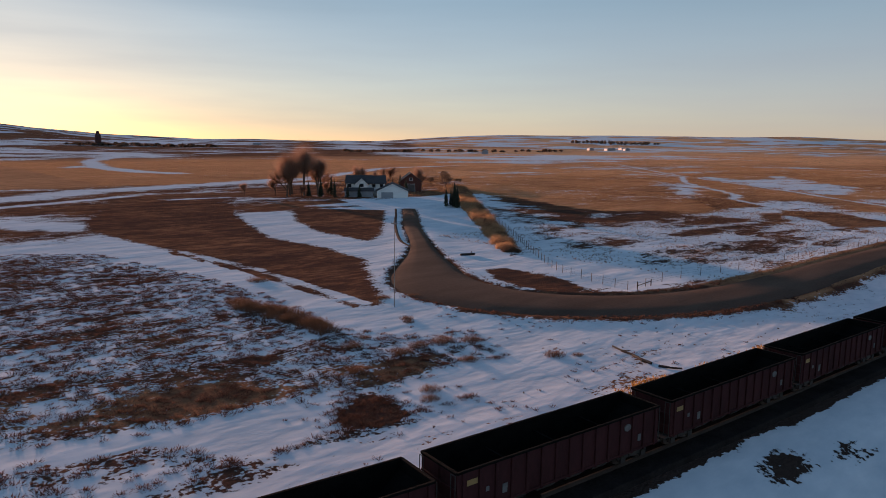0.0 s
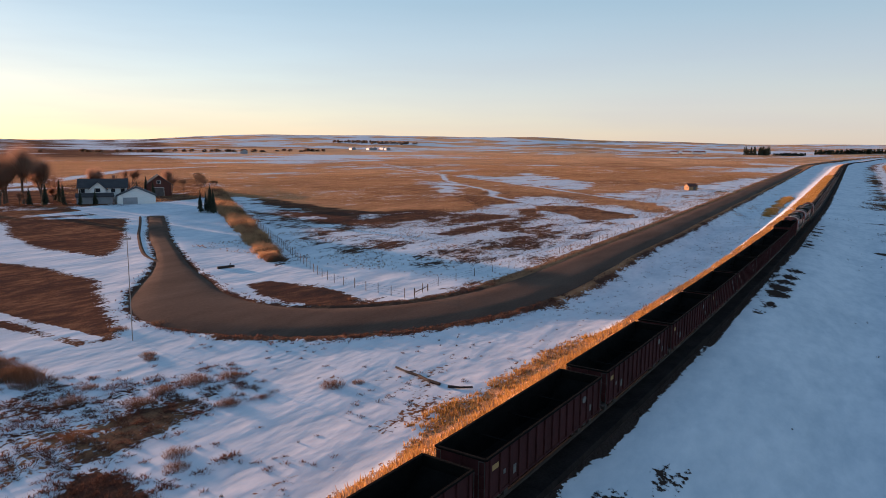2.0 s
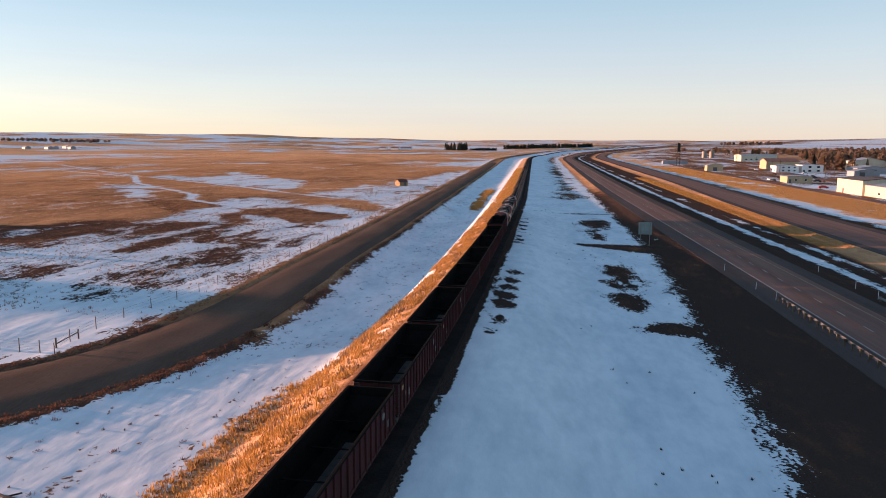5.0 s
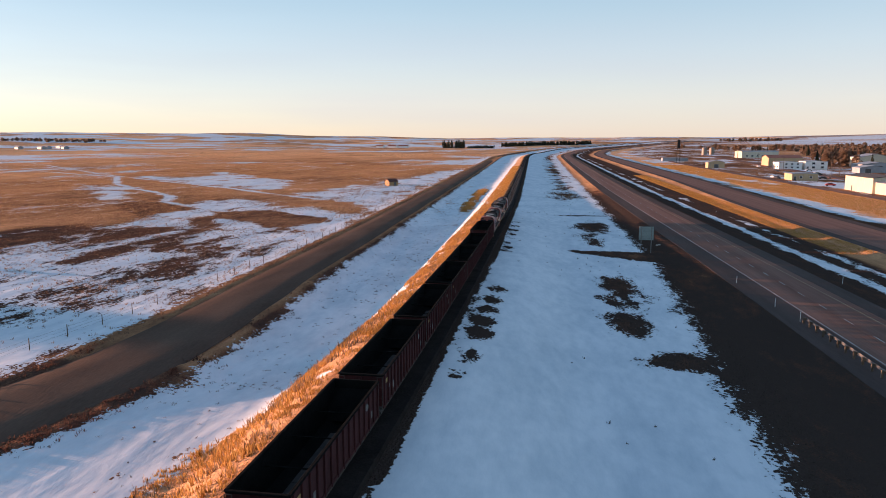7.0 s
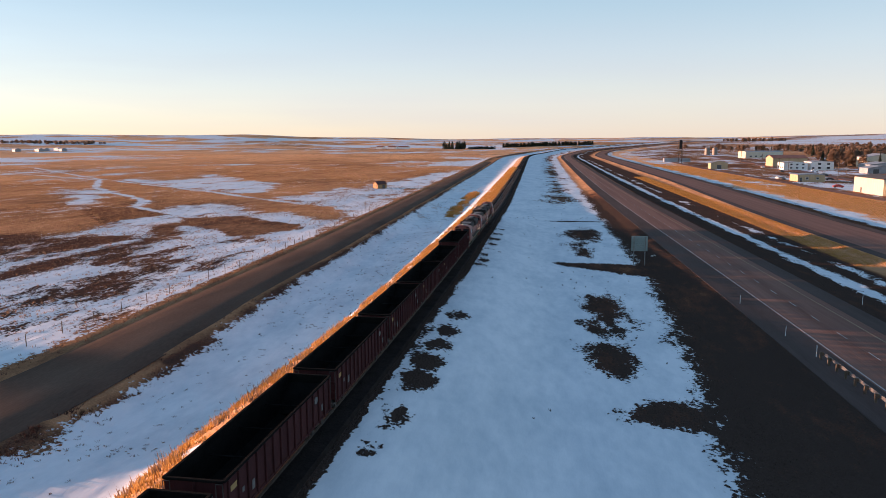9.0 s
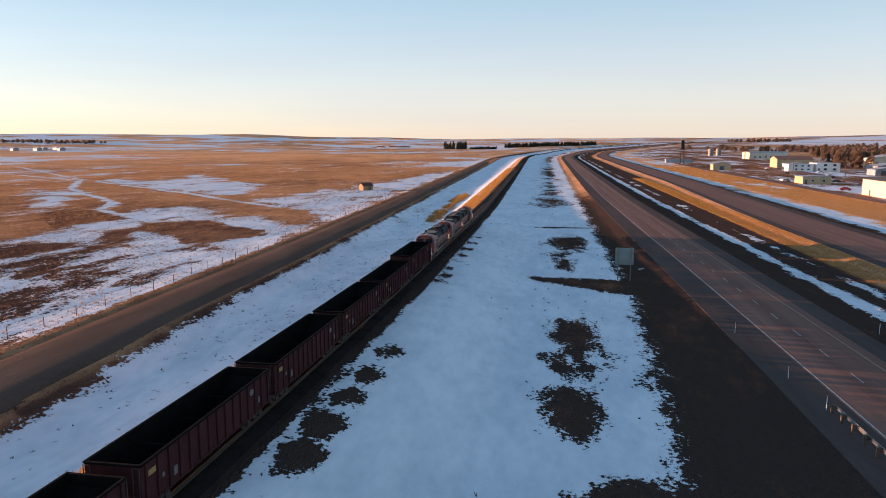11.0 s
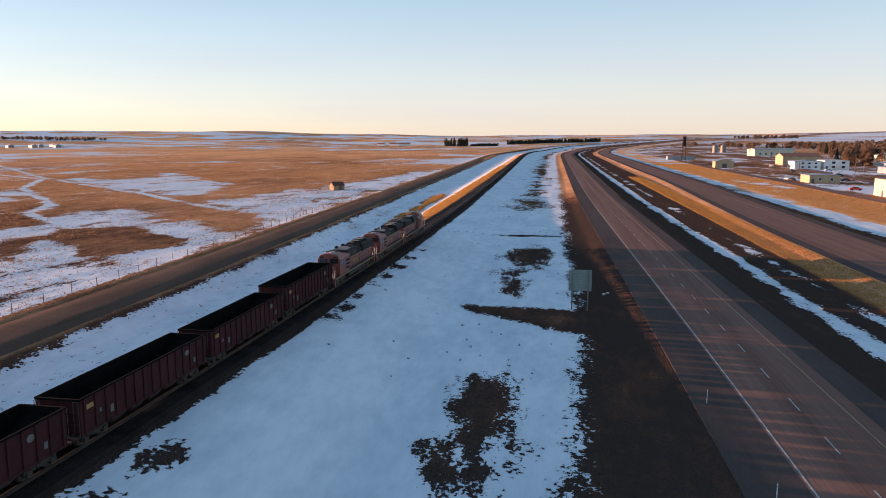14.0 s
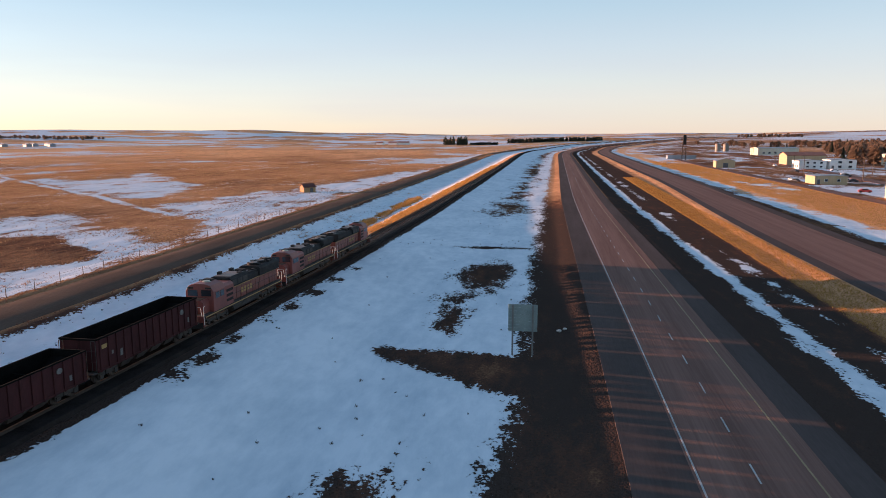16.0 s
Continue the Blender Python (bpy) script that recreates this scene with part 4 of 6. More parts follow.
def coal_car():
    t = thing("coal_car", Matrix.Identity(4), "dusty maroon steel coal car, open and empty", "coal car", "coal cars of the train")
    for s in (1, -1):
        box_part("side_wall", -7.0, 7.0, s * 1.47 - 0.04, s * 1.47 + 0.04, 1.2, 3.85, M_MAROON, t, "", 0)
        box_part("side_lining", -6.95, 6.95, s * 1.415 - 0.012, s * 1.415 + 0.012, 1.1, 3.84, M_COAL, t, "coal-blackened inner wall", 0)
        box_part("top_chord", -7.08, 7.08, s * 1.5 - 0.09, s * 1.5 + 0.09, 3.83, 3.98, M_COAL, t, "coal-blackened top chord")
        box_part("side_sill", -7.05, 7.05, s * 1.5 - 0.08, s * 1.5 + 0.08, 1.12, 1.3, M_MAROON, t)
        for k in range(15):
            x = -6.72 + k * 0.96
            box_part("rib", x - 0.07, x + 0.07, s * 1.56 - 0.06, s * 1.56 + 0.06, 1.1, 3.83, M_MAROON, t, "", 0.02)
        for x0, x1, z0, z1, mat, lab in ((-6.5, -5.9, 2.95, 3.3, M_YELLOW, "yellow reflector panel"), (-5.4, -5.2, 2.2, 2.5, M_MARK, "pale bar of small lettering"), (-4.4, -4.1, 1.7, 2.3, M_MARK, "pale bar of small lettering"), (5.3, 5.55, 1.8, 2.3, M_MARK, "pale bar of small lettering")):
            box_part("panel_mark", x0, x1, s * 1.53 - 0.008, s * 1.53 + 0.008, z0, z1, mat, t, lab, 0)
        bm = bmesh.new()
        bm_cyl(bm, (4.4, s * 1.5, 3.1), (4.4, s * 1.56, 3.1), 0.26, 18)
        part("round_mark", bm, M_MARK, t, "pale round mark")
    for e in (1, -1):
        box_part("end_wall", e * 7.0 - 0.04, e * 7.0 + 0.04, -1.5, 1.5, 1.3, 3.85, M_MAROON, t, "", 0)
        box_part("end_lining", e * 6.945 - 0.012, e * 6.945 + 0.012, -1.4, 1.4, 1.3, 3.84, M_COAL, t, "coal-blackened inner wall", 0)
        box_part("end_chord", e * 7.03 - 0.1, e * 7.03 + 0.1, -1.5, 1.5, 3.82, 3.97, M_COAL, t)
        for k in range(2):
            box_part("end_rib", e * 7.08 - 0.06, e * 7.08 + 0.06, -1.45, 1.45, 1.9 + 0.9 * k, 2.05 + 0.9 * k, M_MAROON, t)
        box_part("end_platform", e * 7.2 - 0.28, e * 7.2 + 0.28, -1.45, 1.45, 1.02, 1.16, M_UNDER, t)
        box_part("coupler", e * 7.25 - 0.35, e * 7.25 + 0.35, -0.15, 0.15, 0.72, 0.98, M_STEEL, t)
        pipe_part("ladder", [(e * 7.15, 1.5, 1.1), (e * 7.15, 1.5, 3.8), (e * 7.15, 1.15, 3.8), (e * 7.15, 1.15, 1.1)], 0.025, M_UNDER, t)
        pipe_part("ladder", [(e * 7.15, -1.5, 1.1), (e * 7.15, -1.5, 3.8), (e * 7.15, -1.15, 3.8), (e * 7.15, -1.15, 1.1)], 0.025, M_UNDER, t)
    profile_part("floor_tub", [(-1.4, 1.4), (-0.6, 1.12), (0.6, 1.12), (1.4, 1.4), (1.4, 1.46), (0.6, 1.18), (-0.6, 1.18), (-1.4, 1.46)], -6.95, 6.95, M_COAL, t, "coal-blackened tub floor", 0)
    for e in (1, -1):
        bm = bmesh.new()
        vs = [bm.verts.new(p) for p in ((e * 6.9, -1.4, 3.3), (e * 6.9, 1.4, 3.3), (e * 5.2, 1.4, 1.45), (e * 5.2, -1.4, 1.45))]
        bm.faces.new(vs)
        part("slope_sheet", bm, M_COAL, t, "sloping coal-blackened end sheet")
        box_part("slope_stay", e * 7.05 - 0.05, e * 7.05 + 0.05, -0.06, 0.06, 1.1, 3.85, M_MAROON, t)
    for k in range(3):
        pipe_part("cross_brace", [(-3.4 + 3.4 * k, -1.4, 3.1), (-3.4 + 3.4 * k, 1.4, 3.1)], 0.05, M_COAL, t)
    for k in range(4):
        hx = -3.0 + 2.0 * k
        bm = bmesh.new()
        lo = [bm.verts.new(p) for p in ((hx - 0.55, -0.8, 0.32), (hx + 0.55, -0.8, 0.32), (hx + 0.55, 0.8, 0.32), (hx - 0.55, 0.8, 0.32))]
        hi = [bm.verts.new(p) for p in ((hx - 0.98, -1.42, 1.2), (hx + 0.98, -1.42, 1.2), (hx + 0.98, 1.42, 1.2), (hx - 0.98, 1.42, 1.2))]
        for j in range(4):
            bm.faces.new((lo[j], lo[(j + 1) % 4], hi[(j + 1) % 4], hi[j]))
        bm.faces.new(lo[::-1]), bm.faces.new(hi)
        part("hopper_chute", bm, M_UNDER, t, "grimy sloping discharge hopper")
    box_part("centre_sill", -7.0, 7.0, -0.25, 0.25, 0.9, 1.12, M_UNDER, t)
    bogie(t, 5.4, 2, 1.15), bogie(t, -5.4, 2, 1.15)
    bm = bmesh.new()
    bm_cyl(bm, (7.2, -0.9, 2.4), (7.26, -0.9, 2.4), 0.28, 14)
    part("brake_wheel", bm, M_STEEL, t)
    return t


def on_track(x, back=False):
    a = math.atan2(float(track_y(x + 1) - track_y(x - 1)), 2.0) + (math.pi if back else 0.0)
    dip = math.atan2(float(rail_top(x - 7) - rail_top(x + 7)), 14.0) * (-1 if back else 1)
    return Matrix.Translation((x, float(track_y(x)), float(rail_top(x)))) @ Matrix.Rotation(a, 4, "Z") @ Matrix.Rotation(dip, 4, "Y") @ Matrix.Diagonal((1.0, 0.95, 0.87, 1.0))


FRONT = 231.0
locomotive("faded orange and black diesel locomotive leading the coal train", True).matrix_world = on_track(FRONT - 10.0)
locomotive("orange and black diesel locomotive coupled second, cab trailing", True).matrix_world = on_track(FRONT - 30.1, True)
locomotive("orange diesel locomotive coupled to the coal cars, cab trailing", False).matrix_world = on_track(FRONT - 50.2, True)
first_car = coal_car()
first_car.matrix_world = on_track(FRONT - 60.3 - 7.6)
for k in range(1, 13):
    copy_thing(first_car, on_track(FRONT - 60.3 - 7.6 - 15.2 * k))

# ---- roadside things ----
M_ALU = surface("weathered_aluminium", (0.2, 0.25, 0.24), (0.32, 0.38, 0.36), 1.0, 0.6, 0.2, 0.05, 9, (0.3, 1, 1), 0.01)
M_GALV = surface("galvanised_steel", (0.17, 0.165, 0.16), (0.3, 0.29, 0.28), 2.0, 0.5, 0.5, 0.05)
M_POST = surface("weathered_wood", (0.07, 0.05, 0.035), (0.17, 0.125, 0.085), 3.0, 0.9, 0, 0.4, 8, (1, 1, 0.2), 0.02)
M_WHITEPOST = surface("white_plastic", (0.65, 0.65, 0.64), (0.82, 0.82, 0.8), 3.0, 0.5)
M_BARK = surface("grey_bark", (0.06, 0.045, 0.035), (0.16, 0.12, 0.09), 3.0, 0.95, 0, 0.5, 8)
M_TWIG = blade_mat("bare_twigs", (0.12, 0.082, 0.058), (0.28, 0.195, 0.135), 0.5)
M_TWIGHAZE = blade_mat("pale_bare_twigs", (0.19, 0.115, 0.082), (0.42, 0.27, 0.19), 0.6)
M_NEEDLE = surface("dark_needles", (0.012, 0.018, 0.01), (0.045, 0.055, 0.028), 0.6, 0.9, 0, 0.0)
M_WILLOW = blade_mat("golden_willow_twigs", (0.3, 0.17, 0.09), (0.62, 0.38, 0.2), 0.6)
M_WILLOWDARK = blade_mat("brown_willow_twigs", (0.09, 0.052, 0.036), (0.24, 0.145, 0.09), 0.35)



def lie(x, y):
    """The ground's height at one place."""
    return float(height(np.array([[x]], float), np.array([[y]], float))[0, 0])


def stand(x, y, yaw=0.0, dz=0.0):
    return Matrix.Translation((x, y, lie(x, y) + dz)) @ Matrix.Rotation(radians(yaw), 4, "Z")


def road_sign(x, y):
    t = thing("road_sign", stand(x, y), "back of a large plank road sign on two steel posts", "road sign")
    for k in range(8):
        box_part("plank", -0.03, 0.03, -1.38, 1.38, 2.35 + k * 0.33, 2.665 + k * 0.33, M_ALU, t, "", 0.012)
    for s in (1, -1):
        box_part("stiffener", -0.09, -0.03, s * 0.95 - 0.06, s * 0.95 + 0.06, 2.36, 4.95, M_GALV, t)
        bm = bmesh.new()
        bm_box(bm, -0.2, -0.17, s * 0.95 - 0.08, s * 0.95 + 0.08, -0.5, 4.9)
        bm_box(bm, -0.12, -0.09, s * 0.95 - 0.08, s * 0.95 + 0.08, -0.5, 4.9)
        bm_box(bm, -0.17, -0.12, s * 0.95 - 0.015, s * 0.95 + 0.015, -0.5, 4.9)
        part("sign_post", bm, M_GALV, t, "galvanised steel post")
    return t


road_sign(178.0, -11.1)


def delineator(x, y):
    t = thing("delineator_post", stand(x, y), "slim white roadside delineator post", "delineator", "delineators along the highway")
    box_part("post", -0.05, 0.05, -0.02, 0.02, -0.3, 1.15, M_WHITEPOST, t, "", 0.008)
    box_part("reflector", -0.04, 0.04, -0.03, 0.03, 0.92, 1.08, M_GALV, t, "silver reflector", 0)
    return t


first_del = delineator(146.8, -19.7)
for x, y in ((131.7, -20.4), (124.4, -20.9), (148.8, -35.2), (134.9, -35.3), (128, -35.4)):
    copy_thing(first_del, stand(x, y))


def guard_rail(x0, x1, y, face):
    """A steel beam rail on wooden posts."""
    t = thing("guard_rail", Matrix.Identity(4), "steel beam guard rail on stubby wooden posts", "guard rail", "guard rails along the highway")
    xs = list(np.arange(x1, x0, -1.9))
    for x in xs:
        z = lie(x, y)
        box_part("post", x - 0.09, x + 0.09, y - 0.1, y + 0.1, z - 0.4, z + 0.78, M_POST, t, "", 0.015)
        box_part("spacer", x - 0.08, x + 0.08, y + face * 0.19 - 0.08, y + face * 0.19 + 0.08, z + 0.42, z + 0.74, M_POST, t, "", 0.015)
    bm = bmesh.new()
    prof = [(0.0, 0.42), (0.08, 0.47), (0.08, 0.52), (0.0, 0.58), (0.08, 0.64), (0.08, 0.69), (0.0, 0.74)]
    for a, b in zip(xs, xs[1:]):
        za, zb = lie(a, y), lie(b, y)
        for (p, q), (r, s2) in zip(prof, prof[1:]):
            f = [bm.verts.new(v) for v in ((a, y + face * (0.28 + p), za + q), (b, y + face * (0.28 + p), zb + q), (b, y + face * (0.28 + r), zb + s2), (a, y + face * (0.28 + r), za + s2))]
            bm.faces.new(f)
    bmesh.ops.remove_doubles(bm, verts=bm.verts[:], dist=0.001)
    part("beam", bm, M_GALV, t, "dull galvanised steel beam")
    return t


guard_rail(58, 123.6, -21.0, -1)
guard_rail(58, 126.0, -34.8, 1)


def fence(name, label, pts, gap, tall=1.25, wires=3):
    t = thing(name, Matrix.Identity(4), label, "fence", "wire fences of the farm")
    line = through_points([(x, y, 0) for x, y in pts], 24)[:, :2]
    run = np.concatenate([[0], np.cumsum(np.hypot(*np.diff(line, axis=0).T))])
    spots = []
    for k, s in enumerate(np.arange(0, run[-1], gap)):
        x, y = np.interp(s, run, line[:, 0]), np.interp(s, run, line[:, 1])
        z, h = lie(x, y), tall + 0.25 * ((k * 7) % 5) / 5
        lean = 0.05 * (((k * 13) % 7) / 3 - 1)
        bm = bmesh.new()
        bm_cyl(bm, (x, y, z - 0.3), (x + lean, y + lean * 0.6, z + h), 0.055, 6, 0.045)
        part("post", bm, M_POST, t)
        spots.append((x + lean * 0.8, y, z))
    for w in range(wires):
        bm = bmesh.new()
        for (ax, ay, az), (bx, by, bz) in zip(spots, spots[1:]):
            bm_cyl(bm, (ax, ay, az + 0.45 + 0.35 * w), (bx, by, bz + 0.45 + 0.35 * w), 0.008, 3)
        part("wire", bm, M_UNDER, t)
    return t


fence("wire_fence", "wire fence on dark wooden posts beside the gravel road", [(88, 59), (94, 61), (104, 61), (118, 59.2), (134, 58.2), (162, 56.4), (196, 56), (260, 58), (330, 59.5)], 5.2)
fence("wire_fence", "wire fence on thin posts beside the willow row", [(88.5, 61), (90, 70), (93, 79), (105, 96), (124, 121), (168, 180), (212, 240)], 2.6, 1.35)

brace = thing("gate_brace", Matrix.Identity(4), "weathered wooden brace of two posts and a rail", "gate brace")
for nm, a, b, r in (("post", (90.4, 60.6, -0.8), (90.4, 60.6, 0.75), 0.09), ("post", (94.0, 60.6, -0.8), (94.0, 60.6, 0.7), 0.08), ("rail", (90.4, 60.6, 0.1), (94.0, 60.6, 0.4), 0.06)):
    bm = bmesh.new()
    bm_cyl(bm, a, b, r, 9)
    part(nm, bm, M_POST, brace)


# ---- trees ----
def limb(bm, rng, a, way, length, r, depth, tips, upright=0.0):
    b = a + way * length
    bm_cyl(bm, a, b, r, 6 if depth > 1 else 4, r * 0.62)
    if depth == 0:
        tips.append((b, way, length))
        return
    for k in range(3 if depth > 1 else 4):
        side = Vector((rng.uniform(-1, 1), rng.uniform(-1, 1), rng.uniform(-0.15, 0.8)))
        w = (way * 0.75 + side * 0.75 + Vector((0, 0, upright))).normalized()
        limb(bm, rng, a + way * length * rng.uniform(0.45, 1.0), w, length * rng.uniform(0.6, 0.8), r * 0.55, depth - 1, tips, upright)


def bare_tree(name, label, tall, seed, twig=M_TWIG, group="bare trees", upright=0.0, twigs=12):
    rng = random.Random(seed)
    t = thing(name, Matrix.Identity(4), label, "tree", group)
    bm, tips = bmesh.new(), []
    limb(bm, rng, Vector((0, 0, -0.2)), Vector((rng.uniform(-0.06, 0.06), rng.uniform(-0.06, 0.06), 1)).normalized(), tall * (0.28 if twigs < 20 else 0.2), tall * (0.022 if twigs < 20 else 0.014), 4, tips, upright)
    part("trunk", bm, M_BARK, t, "grey bark")
    verts, faces = [], []
    for b, way, ln in tips:
        for k in range(twigs):
            w = (way + Vector((rng.uniform(-1, 1), rng.uniform(-1, 1), rng.uniform(-0.3, 0.9))) * (0.9 if twigs < 20 else 1.5)).normalized()
            side = w.orthogonal().normalized() * tall * (0.0045 if twigs < 20 else 0.0011)
            a = b - way * ln * rng.uniform(0, 0.7 if twigs < 20 else 2.4)
            e = a + w * tall * (rng.uniform(0.06, 0.13) if twigs < 20 else rng.uniform(0.06, 0.24))
            i = len(verts)
            verts += [tuple(a - side), tuple(a + side), tuple(e)]
            faces.append((i, i + 1, i + 2))
    me = bpy.data.meshes.new("crown")
    me.from_pydata(verts, [], faces)
    me.materials.append(twig)
    ob = new("crown", me)
    ob.parent = t
    tagged(ob, "bare brown twigs")
    return t


def conifer(name, label, tall, wide, seed, group="conifers"):
    rng = random.Random(seed)
    t = thing(name, Matrix.Identity(4), label, "tree", group)
    bm = bmesh.new()
    bm_cyl(bm, (0, 0, -0.2), (0, 0, tall * 0.97), tall * 0.018, 7, 0.01)
    part("trunk", bm, M_BARK, t)
    verts, faces = [], []
    for k in range(520):
        u = rng.random() ** 0.75
        z = tall * (0.06 + 0.94 * u)
        r = wide * 0.5 * (1 - u) ** 0.85 * rng.uniform(0.55, 1.15) + 0.05
        a = rng.uniform(0, 2 * math.pi)
        c, s = math.cos(a), math.sin(a)
        w = 0.22 * wide * 0.5 * (1.2 - u)
        i = len(verts)
        verts += [(c * r * 0.25 - s * w * 0.4, s * r * 0.25 + c * w * 0.4, z + 0.1 * r), (c * r * 0.3 + s * w, s * r * 0.3 - c * w, z - 0.05 * r), (c * r, s * r, z - r * rng.uniform(0.15, 0.45)), (c * r * 0.6 - s * w, s * r * 0.6 + c * w, z - 0.1 * r)]
        faces += [(i, i + 1, i + 2), (i, i + 2, i + 3)]
    me = bpy.data.meshes.new("crown")
    me.from_pydata(verts, [], faces)
    me.materials.append(M_NEEDLE)
    ob = new("crown", me)
    ob.parent = t
    tagged(ob, "dark green needles")
    return t


def scatter(makers, spots, rng):
    """Stand copies of the first trees at the spots (x, y, scale)."""
    used = set()
    for k, (x, y, sc) in enumerate(spots):
        t = makers[k % len(makers)]
        m = stand(x, y, rng.uniform(0, 360))
        if k % len(makers) in used:
            t = copy_thing(t, m)
        used.add(k % len(makers))
        t.matrix_basis = m
        t.scale = (sc, sc, sc)


tree_rng = random.Random(5)
spruces = [conifer("spruce_tree", "dark green spruce standing in the farmyard", 9.0, 4.2, 11), conifer("spruce_tree", "slim dark green spruce standing in the farmyard", 8.0, 3.0, 12)]
scatter(spruces, [(155, 176.5, 0.95), (153, 178.5, 0.85), (154, 174, 0.8), (156, 179.5, 0.75), (139, 236, 0.85), (142, 231, 0.95), (136, 240, 0.7), (148, 243, 1.0), (170, 243, 0.9), (176, 240, 0.8), (183, 244, 0.85), (152, 252, 0.9), (150, 226, 0.6), (146, 228, 0.7), (163, 224, 0.5), (168, 233, 0.6), (180, 236, 0.7)], tree_rng)
elms = [bare_tree("bare_tree", "tall bare brown deciduous tree near the farmhouse", 20.0, 21, M_TWIGHAZE, upright=0.16, twigs=24), bare_tree("bare_tree", "bushy bare brown tree near the farmhouse", 16.0, 22, M_TWIGHAZE, upright=0.1, twigs=22), bare_tree("bare_tree", "low bare brown tree near the farmhouse", 11.0, 23, M_TWIGHAZE, twigs=22)]
scatter(elms, [(138, 247, 1.75), (134, 251, 1.9), (150, 250, 1.0), (142, 243, 1.4), (130, 246, 1.6), (128, 252, 1.3), (137, 255, 1.6), (146, 250, 1.5), (133, 240, 0.9), (190, 262, 1.0), (202, 262, 0.9), (184, 258, 1.0), (199, 252, 0.9), (206, 258, 0.9), (120, 262, 0.9), (171, 258, 1.0)], tree_rng)


def shrub(label, tall, wide, seed, mat, n=520):
    """A clump of upright canes."""
    rng = random.Random(seed)
    verts, faces = [], []
    for k in range(n):
        a, r = rng.uniform(0, 6.283), wide * 0.5 * rng.random() ** 0.6
        x, y = r * math.cos(a), r * math.sin(a)
        h = tall * rng.uniform(0.55, 1.0)
        dx, dy = rng.uniform(-0.5, 0.5) * h + x * 0.15, rng.uniform(-0.5, 0.5) * h + y * 0.15
        h *= 1 - 0.35 * (2 * r / wide) ** 2
        b = rng.uniform(0, 3.14)
        w = 0.006 * tall + 0.008
        i = len(verts)
        verts += [(x - w * math.cos(b), y - w * math.sin(b), -0.1), (x + w * math.cos(b), y + w * math.sin(b), -0.1), (x + dx, y + dy, h)]
        faces.append((i, i + 1, i + 2))
    me = bpy.data.meshes.new("shrub")
    me.from_pydata(verts, [], faces)
    me.materials.append(mat)
    return tagged(new("shrub", me), label, "shrub")


willows = [shrub("golden bare willow shrub in a long row", 3.0, 3.4, 31, M_WILLOW, 420), shrub("golden brown willow shrub in a long row", 2.5, 3.2, 32, M_WILLOW, 420), shrub("reddish brown willow shrub in a long row", 2.7, 3.0, 33, M_WILLOWDARK, 420)]
for w in willows:
    w["group"] = "willow row"
row = []
for k in range(84):
    u = k / 83
    for s in (-1, 0, 1):
        x, y = 101 + u * 113 + s * (0.8 + 0.9 * u) + tree_rng.uniform(-0.6, 0.6), 97.5 + u * 146 - s * (0.9 + 1.0 * u) + tree_rng.uniform(-0.6, 0.6)
        row.append((x, y, 0.6 + 0.5 * u + tree_rng.uniform(-0.15, 0.2)))
order = sorted(row, key=lambda r: (r[0] * 37.7) % 1.0)
scatter(willows, order, tree_rng)
greys = [bare_tree("bare_tree", "grey brown bare tree at the end of the willow row", 7.5, 41, group="trees of the willow row")]
scatter(greys, [(214, 248, 1.0), (219, 256, 1.1), (224, 259, 1.0), (230, 268, 1.15), (222, 250, 0.9), (238, 279, 1.1), (246, 290, 1.0), (210, 256, 1.0), (256, 300, 1.0), (266, 312, 1.0)], tree_rng)

bushes = [shrub("low brown bush poking out of the snow", 0.8, 2.4, 51, M_WILLOWDARK, 620)]
bushes[0]["group"] = "bushes in the snow"
scatter(bushes, [(55.1, 46.5, 0.9), (38.4, 46.7, 0.8), (48, 101, 1.3), (51.3, 66.6, 0.6), (57, 45, 0.5), (43, 57, 1.0), (46, 58, 0.9), (49, 57.5, 1.1), (52, 56, 1.0), (40, 62, 1.0), (36, 55, 0.9), (60.5, 77.5, 0.9), (56, 78.5, 0.8), (47, 51, 0.8), (83.5, 66.4, 0.6), (37, 45, 0.7), (52, 68, 0.7), (43, 64, 0.6)] + [(39 + 3 * u + tree_rng.uniform(-1.4, 1.4), 88 - 18 * u + tree_rng.uniform(-1, 1), tree_rng.uniform(0.9, 1.5)) for u in np.linspace(0, 1, 26)], tree_rng)

branch = thing("fallen_branch", Matrix.Identity(4), "dark fallen branch lying on the snow", "branch")
for ax, ay, bx, by, r in ((62.3, 44.5, 61.7, 42.9, 0.1), (61.7, 42.9, 61.3, 41.2, 0.13), (61.3, 41.2, 60.6, 39.7, 0.15), (60.6, 39.7, 60.3, 38.3, 0.17), (60.2, 37.4, 60.5, 36.4, 0.13), (60.5, 36.4, 61.2, 35.4, 0.1), (61.7, 42.9, 62.3, 42.2, 0.06), (60.6, 39.7, 60.0, 39.2, 0.07)):
    bm = bmesh.new()
    bm_cyl(bm, (ax, ay, lie(ax, ay) + 0.12), (bx, by, lie(bx, by) + 0.14), r, 6, r * 0.85)
    part("limb", bm, M_TIE, branch)


log = thing("log", stand(90.9, 99.4, -20), "dark log lying on the snow of the yard", "log")
for nm, a, b, r in (("trunk", (-1.5, 0, 0.2), (1.5, 0.1, 0.24), 0.26), ("stub", (0.7, 0.1, 0.4), (1.0, 0.4, 0.7), 0.08)):
    bm = bmesh.new()
    bm_cyl(bm, a, b, r, 10, r * 0.8)
    part(nm, bm, M_TIE, log)


